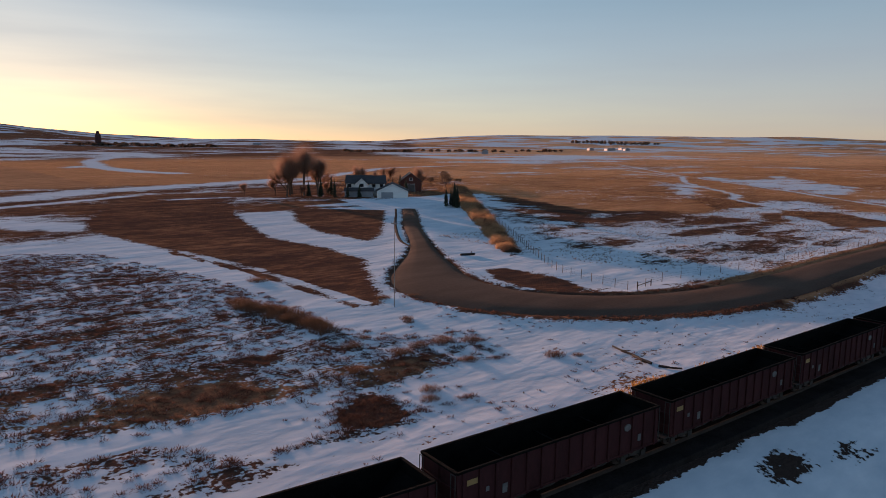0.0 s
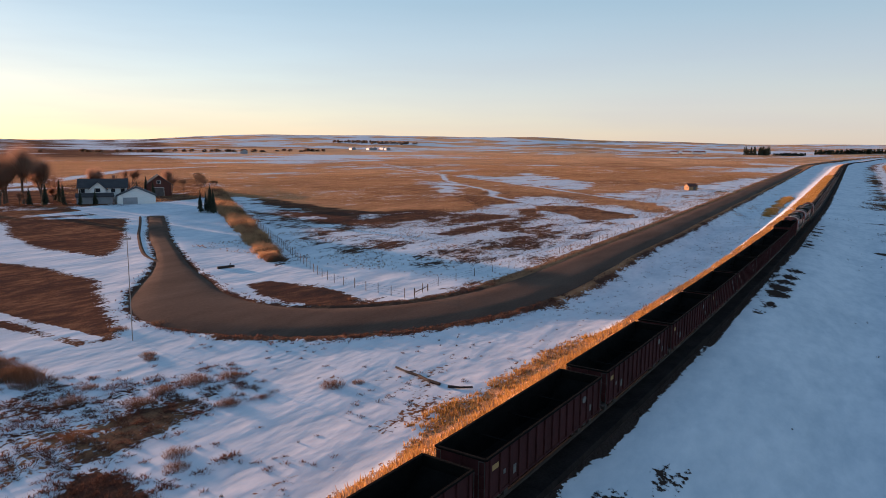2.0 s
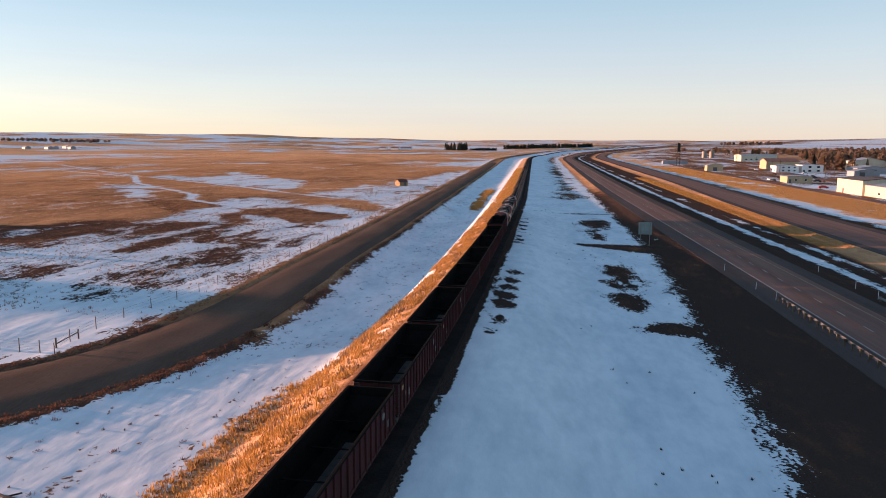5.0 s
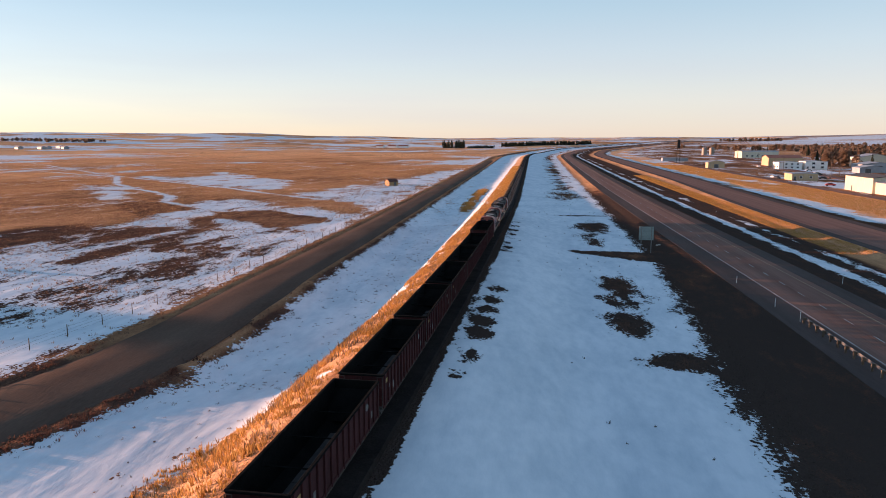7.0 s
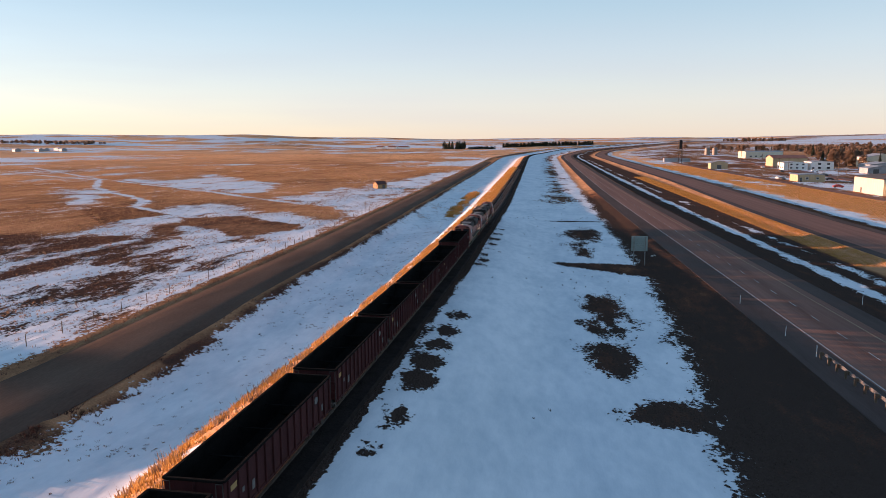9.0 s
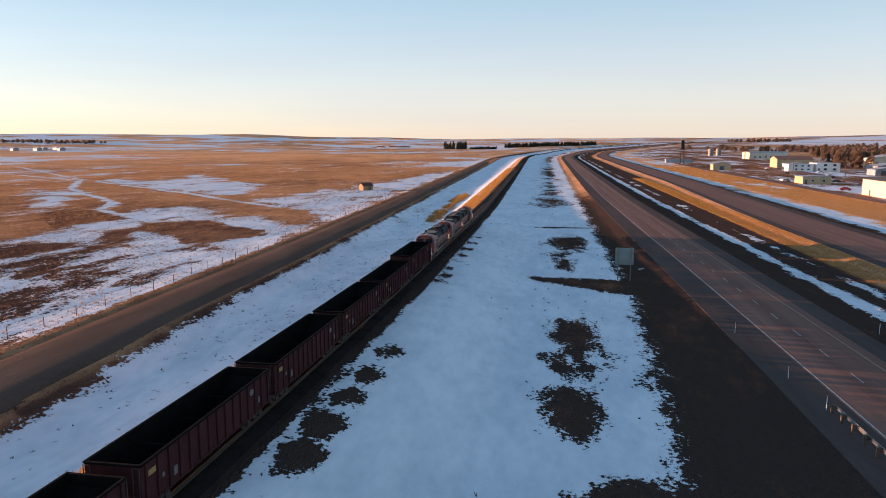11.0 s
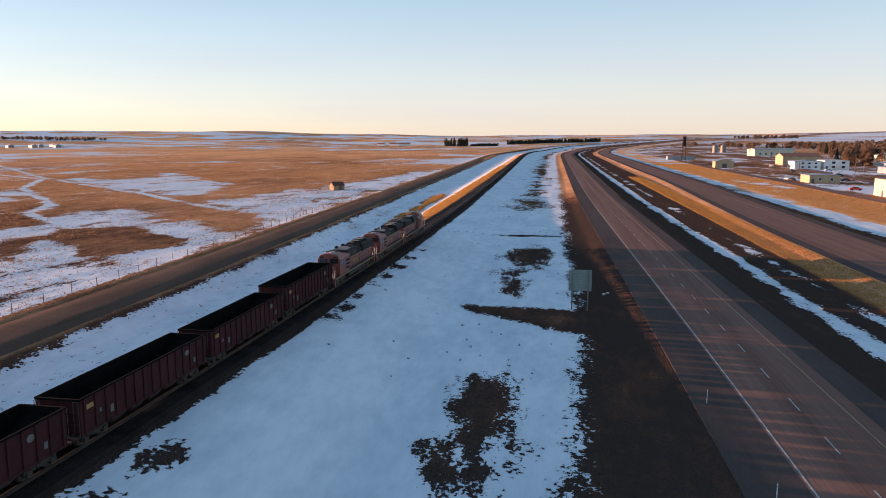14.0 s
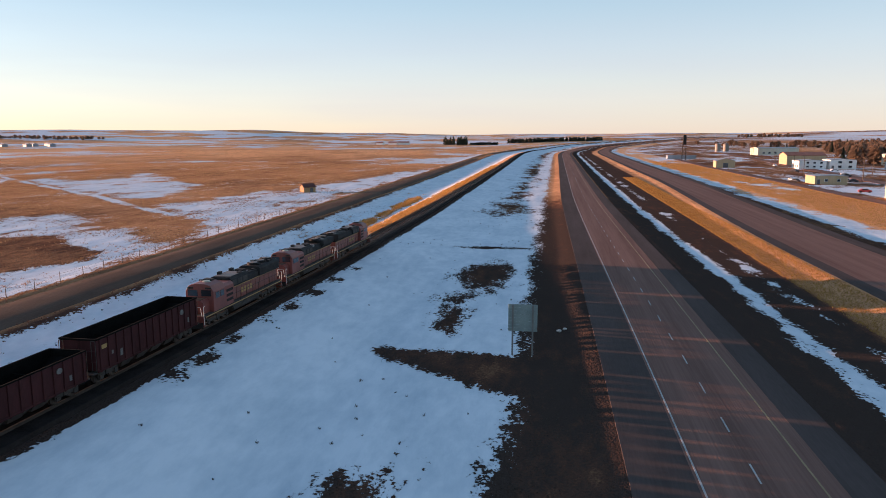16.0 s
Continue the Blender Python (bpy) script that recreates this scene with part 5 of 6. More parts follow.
# ---- buildings ----
M_WHITEWALL = surface("white_siding", (0.7, 0.69, 0.66), (0.84, 0.83, 0.8), 0.4, 0.7, 0, 0.1, 20, (1, 1, 4), 0.02)
M_CREAM = surface("cream_metal_siding", (0.5, 0.45, 0.34), (0.66, 0.6, 0.46), 0.3, 0.6, 0, 0.15, 20, (6, 6, 0.4), 0.02)
M_TAN = surface("yellow_tan_siding", (0.4, 0.3, 0.17), (0.55, 0.42, 0.26), 0.3, 0.7, 0, 0.15, 20, (5, 5, 0.4), 0.02)
M_GREYWALL = surface("grey_siding", (0.22, 0.23, 0.25), (0.36, 0.37, 0.39), 0.3, 0.7, 0, 0.1, 20)
M_BARN = surface("dark_red_boards", (0.06, 0.022, 0.018), (0.13, 0.045, 0.035), 0.5, 0.85, 0, 0.3, 12, (4, 4, 0.3), 0.03)
M_ROOF = surface("dark_shingles", (0.03, 0.03, 0.034), (0.075, 0.072, 0.075), 0.6, 0.9, 0, 0.3, 14, (1, 1, 3), 0.03)
M_ROOFGREY = surface("grey_metal_roof", (0.2, 0.21, 0.23), (0.34, 0.35, 0.37), 0.3, 0.5, 0.2, 0.1, 14, (3, 1, 1), 0.02)
M_ROOFRED = surface("rusty_red_roof", (0.2, 0.07, 0.04), (0.34, 0.13, 0.08), 0.4, 0.7, 0, 0.1, 14)
M_BOARDS = surface("sun_bleached_boards", (0.26, 0.15, 0.065), (0.42, 0.26, 0.12), 0.8, 0.9, 0, 0.3, 12, (5, 5, 0.3), 0.03)
M_DOOR = surface("dark_door_paint", (0.05, 0.05, 0.055), (0.12, 0.115, 0.11), 1.0, 0.6)


def house_block(t, L, W, H, rise, wall, roof, x=0.0, y=0.0, eave=0.4, axis="x"):
    """One block with a gabled or nearly flat roof; its ridge runs along the axis."""
    bm = bmesh.new()
    hx, hy = L / 2, W / 2
    if axis == "x":
        pts = [(-hy, -0.6), (-hy, H), (0, H + rise), (hy, H), (hy, -0.6)]
        a = [bm.verts.new((x - hx, y + p, z)) for p, z in pts]
        b = [bm.verts.new((x + hx, y + p, z)) for p, z in pts]
    else:
        pts = [(-hx, -0.6), (-hx, H), (0, H + rise), (hx, H), (hx, -0.6)]
        a = [bm.verts.new((x + p, y - hy, z)) for p, z in pts]
        b = [bm.verts.new((x + p, y + hy, z)) for p, z in pts]
    for k in range(5):
        bm.faces.new((a[k], a[(k + 1) % 5], b[(k + 1) % 5], b[k]))
    bm.faces.new(a[::-1]), bm.faces.new(b)
    part("wall", bm, wall, t)
    half = hy if axis == "x" else hx
    slope = rise / half
    for s in (1, -1):
        bm = bmesh.new()
        low, top = (s * (half + eave), H - slope * eave), (0.0, H + rise)
        prof = [low, top, (0.0, H + rise + 0.22), (low[0], low[1] + 0.22)]
        if axis == "x":
            a = [bm.verts.new((x - hx - eave, y + p, z + 0.01)) for p, z in prof]
            b = [bm.verts.new((x + hx + eave, y + p, z + 0.01)) for p, z in prof]
        else:
            a = [bm.verts.new((x + p, y - hy - eave, z + 0.01)) for p, z in prof]
            b = [bm.verts.new((x + p, y + hy + eave, z + 0.01)) for p, z in prof]
        for k in range(4):
            bm.faces.new((a[k], a[(k + 1) % 4], b[(k + 1) % 4], b[k]))
        bm.faces.new(a[::-1]), bm.faces.new(b)
        part("roof", bm, roof, t)


def opening(t, name, side, at, u, z0, w, h, mat=None, frame=None):
    """A window or door proud of the wall: side is the axis of its normal, at its plane, u its middle along the wall."""
    sgn = 1 if at > 0 else -1
    def box(nm, du, za, ww, hh, m, par, o0, o1):
        if side == "x":
            return box_part(nm, min(at + sgn * o0, at + sgn * o1), max(at + sgn * o0, at + sgn * o1), u + du - ww / 2, u + du + ww / 2, za, za + hh, m, par, "", 0)
        return box_part(nm, u + du - ww / 2, u + du + ww / 2, min(at + sgn * o0, at + sgn * o1), max(at + sgn * o0, at + sgn * o1), za, za + hh, m, par, "", 0)
    f = box(name, 0, z0 - 0.12, w + 0.24, h + 0.24, frame or M_WHITEWALL, t, 0.0, 0.06)
    box("pane" if name == "window" else "leaf", 0, z0, w, h, mat or M_GLASS, f, 0.06, 0.09)


def farmhouse():
    t = thing("farmhouse", stand(158.5, 234, -36), "two storey white farmhouse with dark shingled roof", "house")
    house_block(t, 15, 9, 5.3, 2.6, M_WHITEWALL, M_ROOF, eave=0.5)
    house_block(t, 5.0, 4.0, 5.0, 2.2, M_WHITEWALL, M_ROOF, -1.5, -3.6, 0.5, "y")
    house_block(t, 11, 3.0, 2.5, 0.9, M_GREYWALL, M_ROOF, -2.5, -6.2, 0.4, "x")
    house_block(t, 12, 8.5, 2.7, 2.8, M_WHITEWALL, M_ROOF, 10.5, -7.0, 0.5, "y")
    for u in (-6.2, 3.2, 6.2):
        opening(t, "window", "y", -4.5, u, 3.6, 1.3, 1.3)
    opening(t, "window", "y", -5.6, -1.5, 3.8, 1.5, 1.3)
    for u in (-6.2, -3.0):
        opening(t, "window", "y", -4.5, u, 0.9, 1.4, 1.4)
    opening(t, "door", "y", -5.6, -0.6, 0.0, 1.0, 2.05, M_DOOR)
    opening(t, "window", "x", -7.5, 0.0, 3.6, 1.3, 1.3)
    for u in (-1.8, 1.8):
        opening(t, "window", "x", 16.5, -7.0 + u, 1.0, 1.2, 1.3)
    opening(t, "garage_door", "y", -11.25, 8.5, 0.0, 4.6, 2.2, M_GREYWALL, M_WHITEWALL)
    box_part("chimney", 3.0, 3.9, -0.5, 0.4, 7.0, 9.2, M_ROOFRED, t, "brick red chimney")
    return t


farmhouse()


def barn(x, y, yaw, L, W, H, rise, label):
    t = thing("barn", stand(x, y, yaw), label, "barn")
    house_block(t, L, W, H, rise, M_BARN, M_ROOF, eave=0.5)
    opening(t, "door", "x", -L / 2, 0, 0, 3.4, 3.2, M_DOOR, M_WHITEWALL)
    opening(t, "window", "x", -L / 2, 0, H + 0.4, 1.2, 1.0)
    for u in (-3, 0, 3):
        opening(t, "window", "y", -W / 2, u, 1.3, 1.0, 0.9)
    return t


barn(190, 246, 55, 13, 9, 4.4, 3.4, "dark red board barn with a gabled roof")


def field_shed(x, y):
    t = thing("field_shed", stand(x, y, -52), "small sun-bleached wooden shed alone in the field", "shed")
    house_block(t, 5.0, 5.4, 2.3, 1.3, M_BOARDS, M_BARN, eave=0.25)
    opening(t, "door", "y", -2.7, 0.8, 0, 1.1, 1.9, M_DOOR, M_POST)
    opening(t, "window", "x", -2.5, -0.9, 1.1, 0.8, 0.7, M_DOOR, M_POST)
    return t


shed = field_shed(368.5, 79)
shed.scale = (0.9, 0.9, 0.86)


def plain_building(x, y, yaw, L, W, H, rise, wall, roof, label, windows=(), doors=(), axis="x"):
    t = thing("building", stand(x, y, yaw), label, "building", "buildings of the small town")
    house_block(t, L, W, H, rise, wall, roof, eave=0.3, axis=axis)
    for side, at, u, z, w, h in windows:
        opening(t, "window", side, at, u, z, w, h)
    for side, at, u, w, h in doors:
        opening(t, "door", side, at, u, 0, w, h, M_DOOR, M_GREYWALL)
    return t


plain_building(357, -131, 0, 26, 15, 6.2, 0.9, M_CREAM, M_ROOF, "cream metal workshop with a dark low roof", doors=[("x", -13, -3, 3.6, 3.8), ("y", 7.5, 6, 1.1, 2.1)])
plain_building(334, -131, 0, 19.8, 13, 4.4, 0.8, M_CREAM, M_ROOFGREY, "cream metal annexe with a grey roof", doors=[("x", -9.9, 2, 3.4, 3.2)], windows=[("y", 6.5, -3, 1.2, 1.4, 1.0)])
plain_building(442, -130, 0, 12, 13, 3.5, 0.3, M_TAN, M_ROOFGREY, "yellow tan flat roofed site building", windows=[("x", -6.0, -3, 1.3, 1.2, 1.0), ("x", -6.0, 2, 1.3, 1.2, 1.0)], doors=[("x", -6.0, 5, 1.0, 2.1)])
plain_building(606, -124, 0, 9, 12, 4.4, 1.6, M_TAN, M_ROOFGREY, "small yellow tan shed by the side road", doors=[("x", -4.5, 0, 3.0, 3.0)])
plain_building(592, -172, 0, 14, 16, 5.0, 0.6, M_WHITEWALL, M_ROOFGREY, "white two storey building with a flat roof", windows=[("x", -7, u, z, 1.4, 1.0) for u in (-5, -1, 3) for z in (1.0, 3.4)] + [("y", 8.0, u, 1.2, 1.5, 1.2) for u in (-4, 0, 4)])
plain_building(590, -189, 0, 14, 15, 5.8, 0.6, M_WHITEWALL, M_ROOFGREY, "white commercial building with wide windows", windows=[("x", -7, u, z, 2.0, 1.4) for u in (-4, 2) for z in (1.0, 3.8)], doors=[("x", -7, 6, 1.2, 2.2)])
plain_building(655, -188, 0, 18, 26, 6.5, 2.2, M_TAN, M_ROOFRED, "tan shop with a rusty red roof", windows=[("x", -9, u, 1.2, 1.8, 1.4) for u in (-9, -4, 4, 9)], axis="y")
plain_building(905, -240, 8, 20, 42, 7.0, 1.0, M_CREAM, M_ROOFGREY, "long cream warehouse with a low roof", windows=[("x", -10, u, 1.5, 2.4, 1.4) for u in (-15, -9, -3, 3, 9, 15)], axis="y")
plain_building(580, -226, 0, 18, 22, 4.2, 1.6, M_GREYWALL, M_ROOFGREY, "grey metal shop building", doors=[("x", -9, 0, 4.4, 3.4)])
plain_building(540, -206, 0, 12, 16, 3.4, 1.4, M_GREYWALL, M_ROOFGREY, "low grey storage building", doors=[("x", -6, 3, 3.4, 2.8)])
plain_building(640, -250, 0, 18, 24, 7.5, 2.6, M_CREAM, M_ROOFGREY, "cream store with a grey roof", windows=[("x", -9, u, 1.2, 1.8, 1.4) for u in (-8, 0, 8)])
plain_building(760, -122, 0, 8, 24, 3.0, 0.4, M_GREYWALL, M_ROOFGREY, "low grey shed beside the grain bins")
home_rng = random.Random(9)
for k in range(15):
    hx, hy = 700 + 48 * (k % 5) + home_rng.uniform(-12, 12), -275 - 62 * (k // 5) - 22 * (k % 5) + home_rng.uniform(-10, 10)
    wall, lab = ((M_WHITEWALL, "white house with a gabled roof among bare trees"), (M_CREAM, "cream house with a gabled roof among bare trees"), (M_GREYWALL, "grey house with a gabled roof among bare trees"))[k % 3]
    t = thing("house", stand(hx, hy, home_rng.choice((0, 90))), lab, "house", "houses of the small town")
    house_block(t, 13, 9, 3.6, 2.6, wall, (M_ROOF, M_ROOFGREY, M_ROOFRED)[(k * 2) % 3])
    for u in (-3, 1, 4):
        opening(t, "window", "y", 4.5, u, 1.1, 1.3, 1.2)
        opening(t, "window", "x", -6.5, u * 0.8, 1.1, 1.3, 1.2)
    opening(t, "door", "x", -6.5, -1.2, 0, 1.0, 2.05, M_DOOR)


def grain_bin(x, y):
    t = thing("grain_bin", stand(x, y), "round galvanised grain bin with a conical roof", "grain bin", "grain bins")
    for k in range(6):
        bm = bmesh.new()
        bm_cyl(bm, (0, 0, -0.3 + 2.0 * k), (0, 0, 1.66 + 2.0 * k), 4.3, 28)
        bm_cyl(bm, (0, 0, 1.66 + 2.0 * k), (0, 0, 1.7 + 2.0 * k), 4.22, 28)
        part("ring", bm, M_BIN, t)
    bm = bmesh.new()
    bm_cyl(bm, (0, 0, 11.7), (0, 0, 14.2), 4.45, 28, 0.5)
    part("roof", bm, M_BIN, t)
    return t


M_BIN = surface("dull_bin_steel", (0.16, 0.14, 0.12), (0.28, 0.245, 0.21), 0.5, 0.6, 0.3, 0.1, 12, (3, 3, 0.4))
b1 = grain_bin(1105, -226)
b1.scale = (0.85, 0.85, 0.8)
b2 = copy_thing(b1, stand(1112, -238))
b2.scale = (0.85, 0.85, 0.8)


def sign_pylon(x, y):
    t = thing("sign_pylon", stand(x, y), "tall dark pylon sign on lattice steel legs", "pylon sign")
    for sx in (1, -1):
        for sy in (1, -1):
            pipe_part("leg", [(sx * 2.2, sy * 2.2, -0.5), (sx * 1.4, sy * 1.4, 24.0)], 0.22, M_UNDER, t)
    for k in range(4):
        z = 2 + k * 4.5
        w = 2.2 - 0.8 * z / 25
        w2 = 2.2 - 0.8 * (z + 4.5) / 25
        for a, b in (((-w, -w), (w2, -w2)), ((-w, w), (w2, w2)), ((-w, -w), (-w2, w2)), ((w, -w), (w2, w2))):
            pipe_part("brace", [(a[0], a[1], z), (b[0], b[1], z + 4.5)], 0.1, M_UNDER, t)
    box_part("sign_box", -1.5, 1.5, -1.5, 1.5, 15.5, 24.5, M_BLACK, t, "dark weathered sign box", 0.1)
    return t


pylon = sign_pylon(705, -115)
pylon.scale = (0.72, 0.72, 0.86)


stone_mat = surface("pale_stone", (0.35, 0.34, 0.32), (0.55, 0.54, 0.5), 2.0, 0.9, 0, 0.4)
for sx, sy, r in ((186.6, -14.6, 0.28), (187.5, -15.2, 0.24)):
    bm = bmesh.new()
    bmesh.ops.create_icosphere(bm, subdivisions=2, radius=r)
    for v in bm.verts:
        v.co *= 1 + 0.35 * noise.noise(v.co * 2.1 + Vector((sx, sy, 0)))
        v.co.z *= 0.6
    ob = tagged(new("boulder", mesh_of("boulder", bm, stone_mat)), "pale rough boulder lying in the dark grass", "rock", "boulders")
    ob.matrix_world = stand(sx, sy, 20, 0.1)


def utility_pole(x, y, tall=10.0, yaw=0.0, wood=None):
    t = thing("utility_pole", stand(x, y, yaw), "weathered wooden utility pole with a crossarm", "utility pole", "utility poles")
    bm = bmesh.new()
    bm_cyl(bm, (0, 0, -0.5), (0, 0, tall), 0.17, 9, 0.11)
    part("pole", bm, wood or M_POST, t)
    box_part("crossarm", -0.07, 0.07, -1.2, 1.2, tall - 0.9, tall - 0.75, wood or M_POST, t)
    for u in (-1.05, -0.4, 0.4, 1.05):
        bm = bmesh.new()
        bm_cyl(bm, (0, u, tall - 0.75), (0, u, tall - 0.55), 0.06, 7, 0.04)
        part("insulator", bm, M_GALV, t)
    return t


pole = utility_pole(723, -171, 11)
for x, y, s in ((605, -155, 1.0), (582, -160, 0.8), (514, -144, 1.0), (584, -184, 1.0), (507, -175, 1.0), (455, -150, 1.0), (430, -175, 1.1), (850, -205, 1.0), (950, -215, 1.0), (480, -215, 1.0)):
    c = copy_thing(pole, stand(x, y))
    c.scale = (s, s, s)
M_GREYWOOD = surface("silvered_pole_wood", (0.22, 0.19, 0.17), (0.4, 0.35, 0.31), 3.0, 0.9, 0, 0.3, 8, (1, 1, 0.2), 0.02)
yard_pole = utility_pole(54.4, 73.8, 12.0, 55, M_GREYWOOD)
yard_pole.scale = (0.45, 0.35, 1.0)
tagged(yard_pole, "thin silvered wooden utility pole beside the farm drive", "utility pole", "utility poles")


def car(x, y, yaw, paint, label):
    t = thing("car", stand(x, y, yaw), label, "car", "cars parked in the town")
    bm = bmesh.new()
    prof = [(-2.2, 0.35), (-2.25, 0.85), (-1.35, 0.98), (-0.75, 1.45), (0.85, 1.48), (1.7, 1.0), (2.2, 0.92), (2.25, 0.35)]
    a = [bm.verts.new((p, -0.88, z)) for p, z in prof]
    b = [bm.verts.new((p, 0.88, z)) for p, z in prof]
    for k in range(len(prof)):
        bm.faces.new((a[k], a[(k + 1) % len(prof)], b[(k + 1) % len(prof)], b[k]))
    bm.faces.new(a[::-1]), bm.faces.new(b)
    part("body", bm, paint, t, "", 0.06)
    for s in (1, -1):
        box_part("side_window", -0.7, 1.1, s * 0.88 - 0.015, s * 0.88 + 0.015, 1.0, 1.36, M_GLASS, t, "", 0)
        for wx in (-1.4, 1.4):
            bm = bmesh.new()
            bm_cyl(bm, (wx, s * 0.7, 0.33), (wx, s * 0.92, 0.33), 0.33, 14)
            part("wheel", bm, M_BLACK, t)
    return t


M_CARRED = surface("red_car_paint", (0.35, 0.03, 0.025), (0.45, 0.05, 0.04), 0.5, 0.35)
M_CARWHITE = surface("white_car_paint", (0.6, 0.6, 0.6), (0.75, 0.75, 0.75), 0.5, 0.35)
M_CARDARK = surface("dark_car_paint", (0.03, 0.03, 0.035), (0.06, 0.06, 0.07), 0.5, 0.35)
for k, (x, y, yaw) in enumerate(((392, -126, 80), (452, -121, 10), (461, -122, 5), (455, -146, 90), (470, -148, 90), (410, -142, 0), (420, -150, 15), (500, -160, 90), (515, -165, 80), (545, -150, 0), (560, -176, 90), (398, -150, 30), (620, -160, 0))):
    pt, nm = ((M_CARRED, "red car parked in the town"), (M_CARWHITE, "white car parked in the town"), (M_CARDARK, "dark car parked in the town"))[0 if k == 0 else 1 + (k % 2)]
    car(x, y, yaw, pt, nm)

ribbon("road_town", np.arange(230, 760, 10), lambda x: -112.5 - 0.00001 * (x - 400) ** 2, lambda x: -118.0 - 0.00001 * (x - 400) ** 2, 0.1, M_ASPHALT, "narrow dark side road along the town", "road")
ribbon("road_town_street", np.arange(420, 1100, 12), lambda x: -150.5 - 0.09 * (x - 420), lambda x: -158.5 - 0.09 * (x - 420), 0.12, M_ASPHALT, "dark town street", "road")

town_trees = [bare_tree("bare_tree", "bare brown tree among the town houses", 12.0, 61, group="trees of the town"), bare_tree("bare_tree", "tall bare brown tree among the town houses", 14.0, 62, group="trees of the town")]
spots = []
for k in range(150):
    u = tree_rng.random()
    x = 620 + 560 * u
    spots.append((x, -215 - (x - 560) * 0.28 - tree_rng.uniform(0, 190), tree_rng.uniform(0.7, 1.15)))
scatter(town_trees, spots, tree_rng)
town_firs = [conifer("spruce_tree", "dark spruce standing among the town houses", 13.0, 6.0, 71, "conifers of the town")]
scatter(town_firs, [(690, -228, 1.0), (700, -236, 1.1), (840, -300, 1.1), (900, -330, 1.2), (760, -300, 0.9), (660, -250, 0.8), (1000, -330, 1.2), (1010, -350, 1.3), (960, -380, 1.2), (730, -282, 1.1), (610, -238, 0.9), (1200, -330, 1.0), (1230, -350, 1.0), (860, -390, 1.2)], tree_rng)


# ---- far farms and shelter belts ----
def wood_belt(name, label, spots, mat, seed):
    """A far belt of pointed trees, one ragged clump each."""
    rng = random.Random(seed)
    verts, faces = [], []
    for x, y, tall, wide in spots:
        z = lie(x, y) - 0.5
        for k in range(46 if mat is M_NEEDLE else 80):
            u = rng.random() ** 0.8
            h = tall * (0.05 + 0.95 * u)
            r = wide * 0.5 * (1 - 0.85 * u if mat is M_NEEDLE else math.sqrt(max(0.05, 1 - (1.7 * u - 0.8) ** 2))) * rng.uniform(0.5, 1.1)
            a = rng.uniform(0, 6.283)
            c, s = math.cos(a), math.sin(a)
            w = wide * (0.16 if mat is M_NEEDLE else 0.09)
            i = len(verts)
            verts += [(x - s * w, y + c * w, z + h), (x + c * r + s * w, y + s * r - c * w, z + h - 0.12 * tall), (x + c * r * 0.7 - s * w, y + s * r * 0.7 + c * w, z + h + 0.08 * tall)]
            faces.append((i, i + 1, i + 2))
    me = bpy.data.meshes.new(name)
    me.from_pydata(verts, [], faces)
    me.materials.append(mat)
    return tagged(new(name, me), label, "trees", kind="stuff")


br = random.Random(17)
wood_belt("shelter_belt", "long far belt of dark conifers", [(1945 + 340 * u + br.uniform(-8, 8), 105 - 250 * u + br.uniform(-6, 6), br.uniform(8, 13), 12) for u in np.linspace(0, 1, 190)], M_NEEDLE, 1)
wood_belt("shelter_belt", "far clump of tall dark conifers", [(1640 + br.uniform(-15, 40), 205 + br.uniform(-24, 24), br.uniform(10, 19), 9) for k in range(48)], M_NEEDLE, 2)
wood_belt("shelter_belt", "far row of dark trees by a farm", [(1640 + br.uniform(-15, 40), 120 + br.uniform(-10, 50), br.uniform(4, 7), 11) for k in range(44)], M_NEEDLE, 3)
wood_belt("shelter_belt", "far dark line of trees on the plain", [(2050 + br.uniform(-60, 60), 1350 + 330 * u, br.uniform(6, 11), 12) for u in np.linspace(0, 1, 60)], M_TWIG, 4)
wood_belt("shelter_belt", "far clump of bare farmyard trees", [(400 + 300 * u + br.uniform(-20, 20), 1700 + br.uniform(-50, 120), br.uniform(4, 8), 18) for u in np.linspace(0, 1, 90)], M_TWIG, 5)
wood_belt("shelter_belt", "far scrub along a hidden creek", [(700 + 420 * u + br.uniform(-30, 30), 1150 - 200 * u + br.uniform(-40, 40), br.uniform(3, 6), 12) for u in np.linspace(0, 1, 46)], M_TWIG, 6)
wood_belt("shelter_belt", "far trees on the ridge", [(2700 + br.uniform(-60, 60), -640 - 200 * u, br.uniform(8, 14), 14) for u in np.linspace(0, 1, 26)], M_TWIG, 7)
wood_belt("shelter_belt", "far trees round a town", [(1500 + br.uniform(-80, 300), -330 - 460 * u, br.uniform(7, 13), 14) for u in np.linspace(0, 1, 70)], M_TWIG, 8)


wood_belt("shelter_belt", "brown mass of bare trees behind the town", [(640 + 620 * u + br.uniform(-30, 30), -222 - 0.3 * 620 * u - br.uniform(0, 120), br.uniform(9, 14), 11) for u in np.linspace(0, 1, 190)], M_TWIG, 9)


def far_shed(x, y, yaw, L, W, H, wall, roof, label):
    t = thing("farm_building", stand(x, y, yaw), label, "farm building", "farm buildings far off")
    house_block(t, L, W, H, H * 0.5, wall, roof, eave=0.3)
    opening(t, "door", "y", -W / 2, 0, 0, 4, 3.4, M_DOOR)
    return t


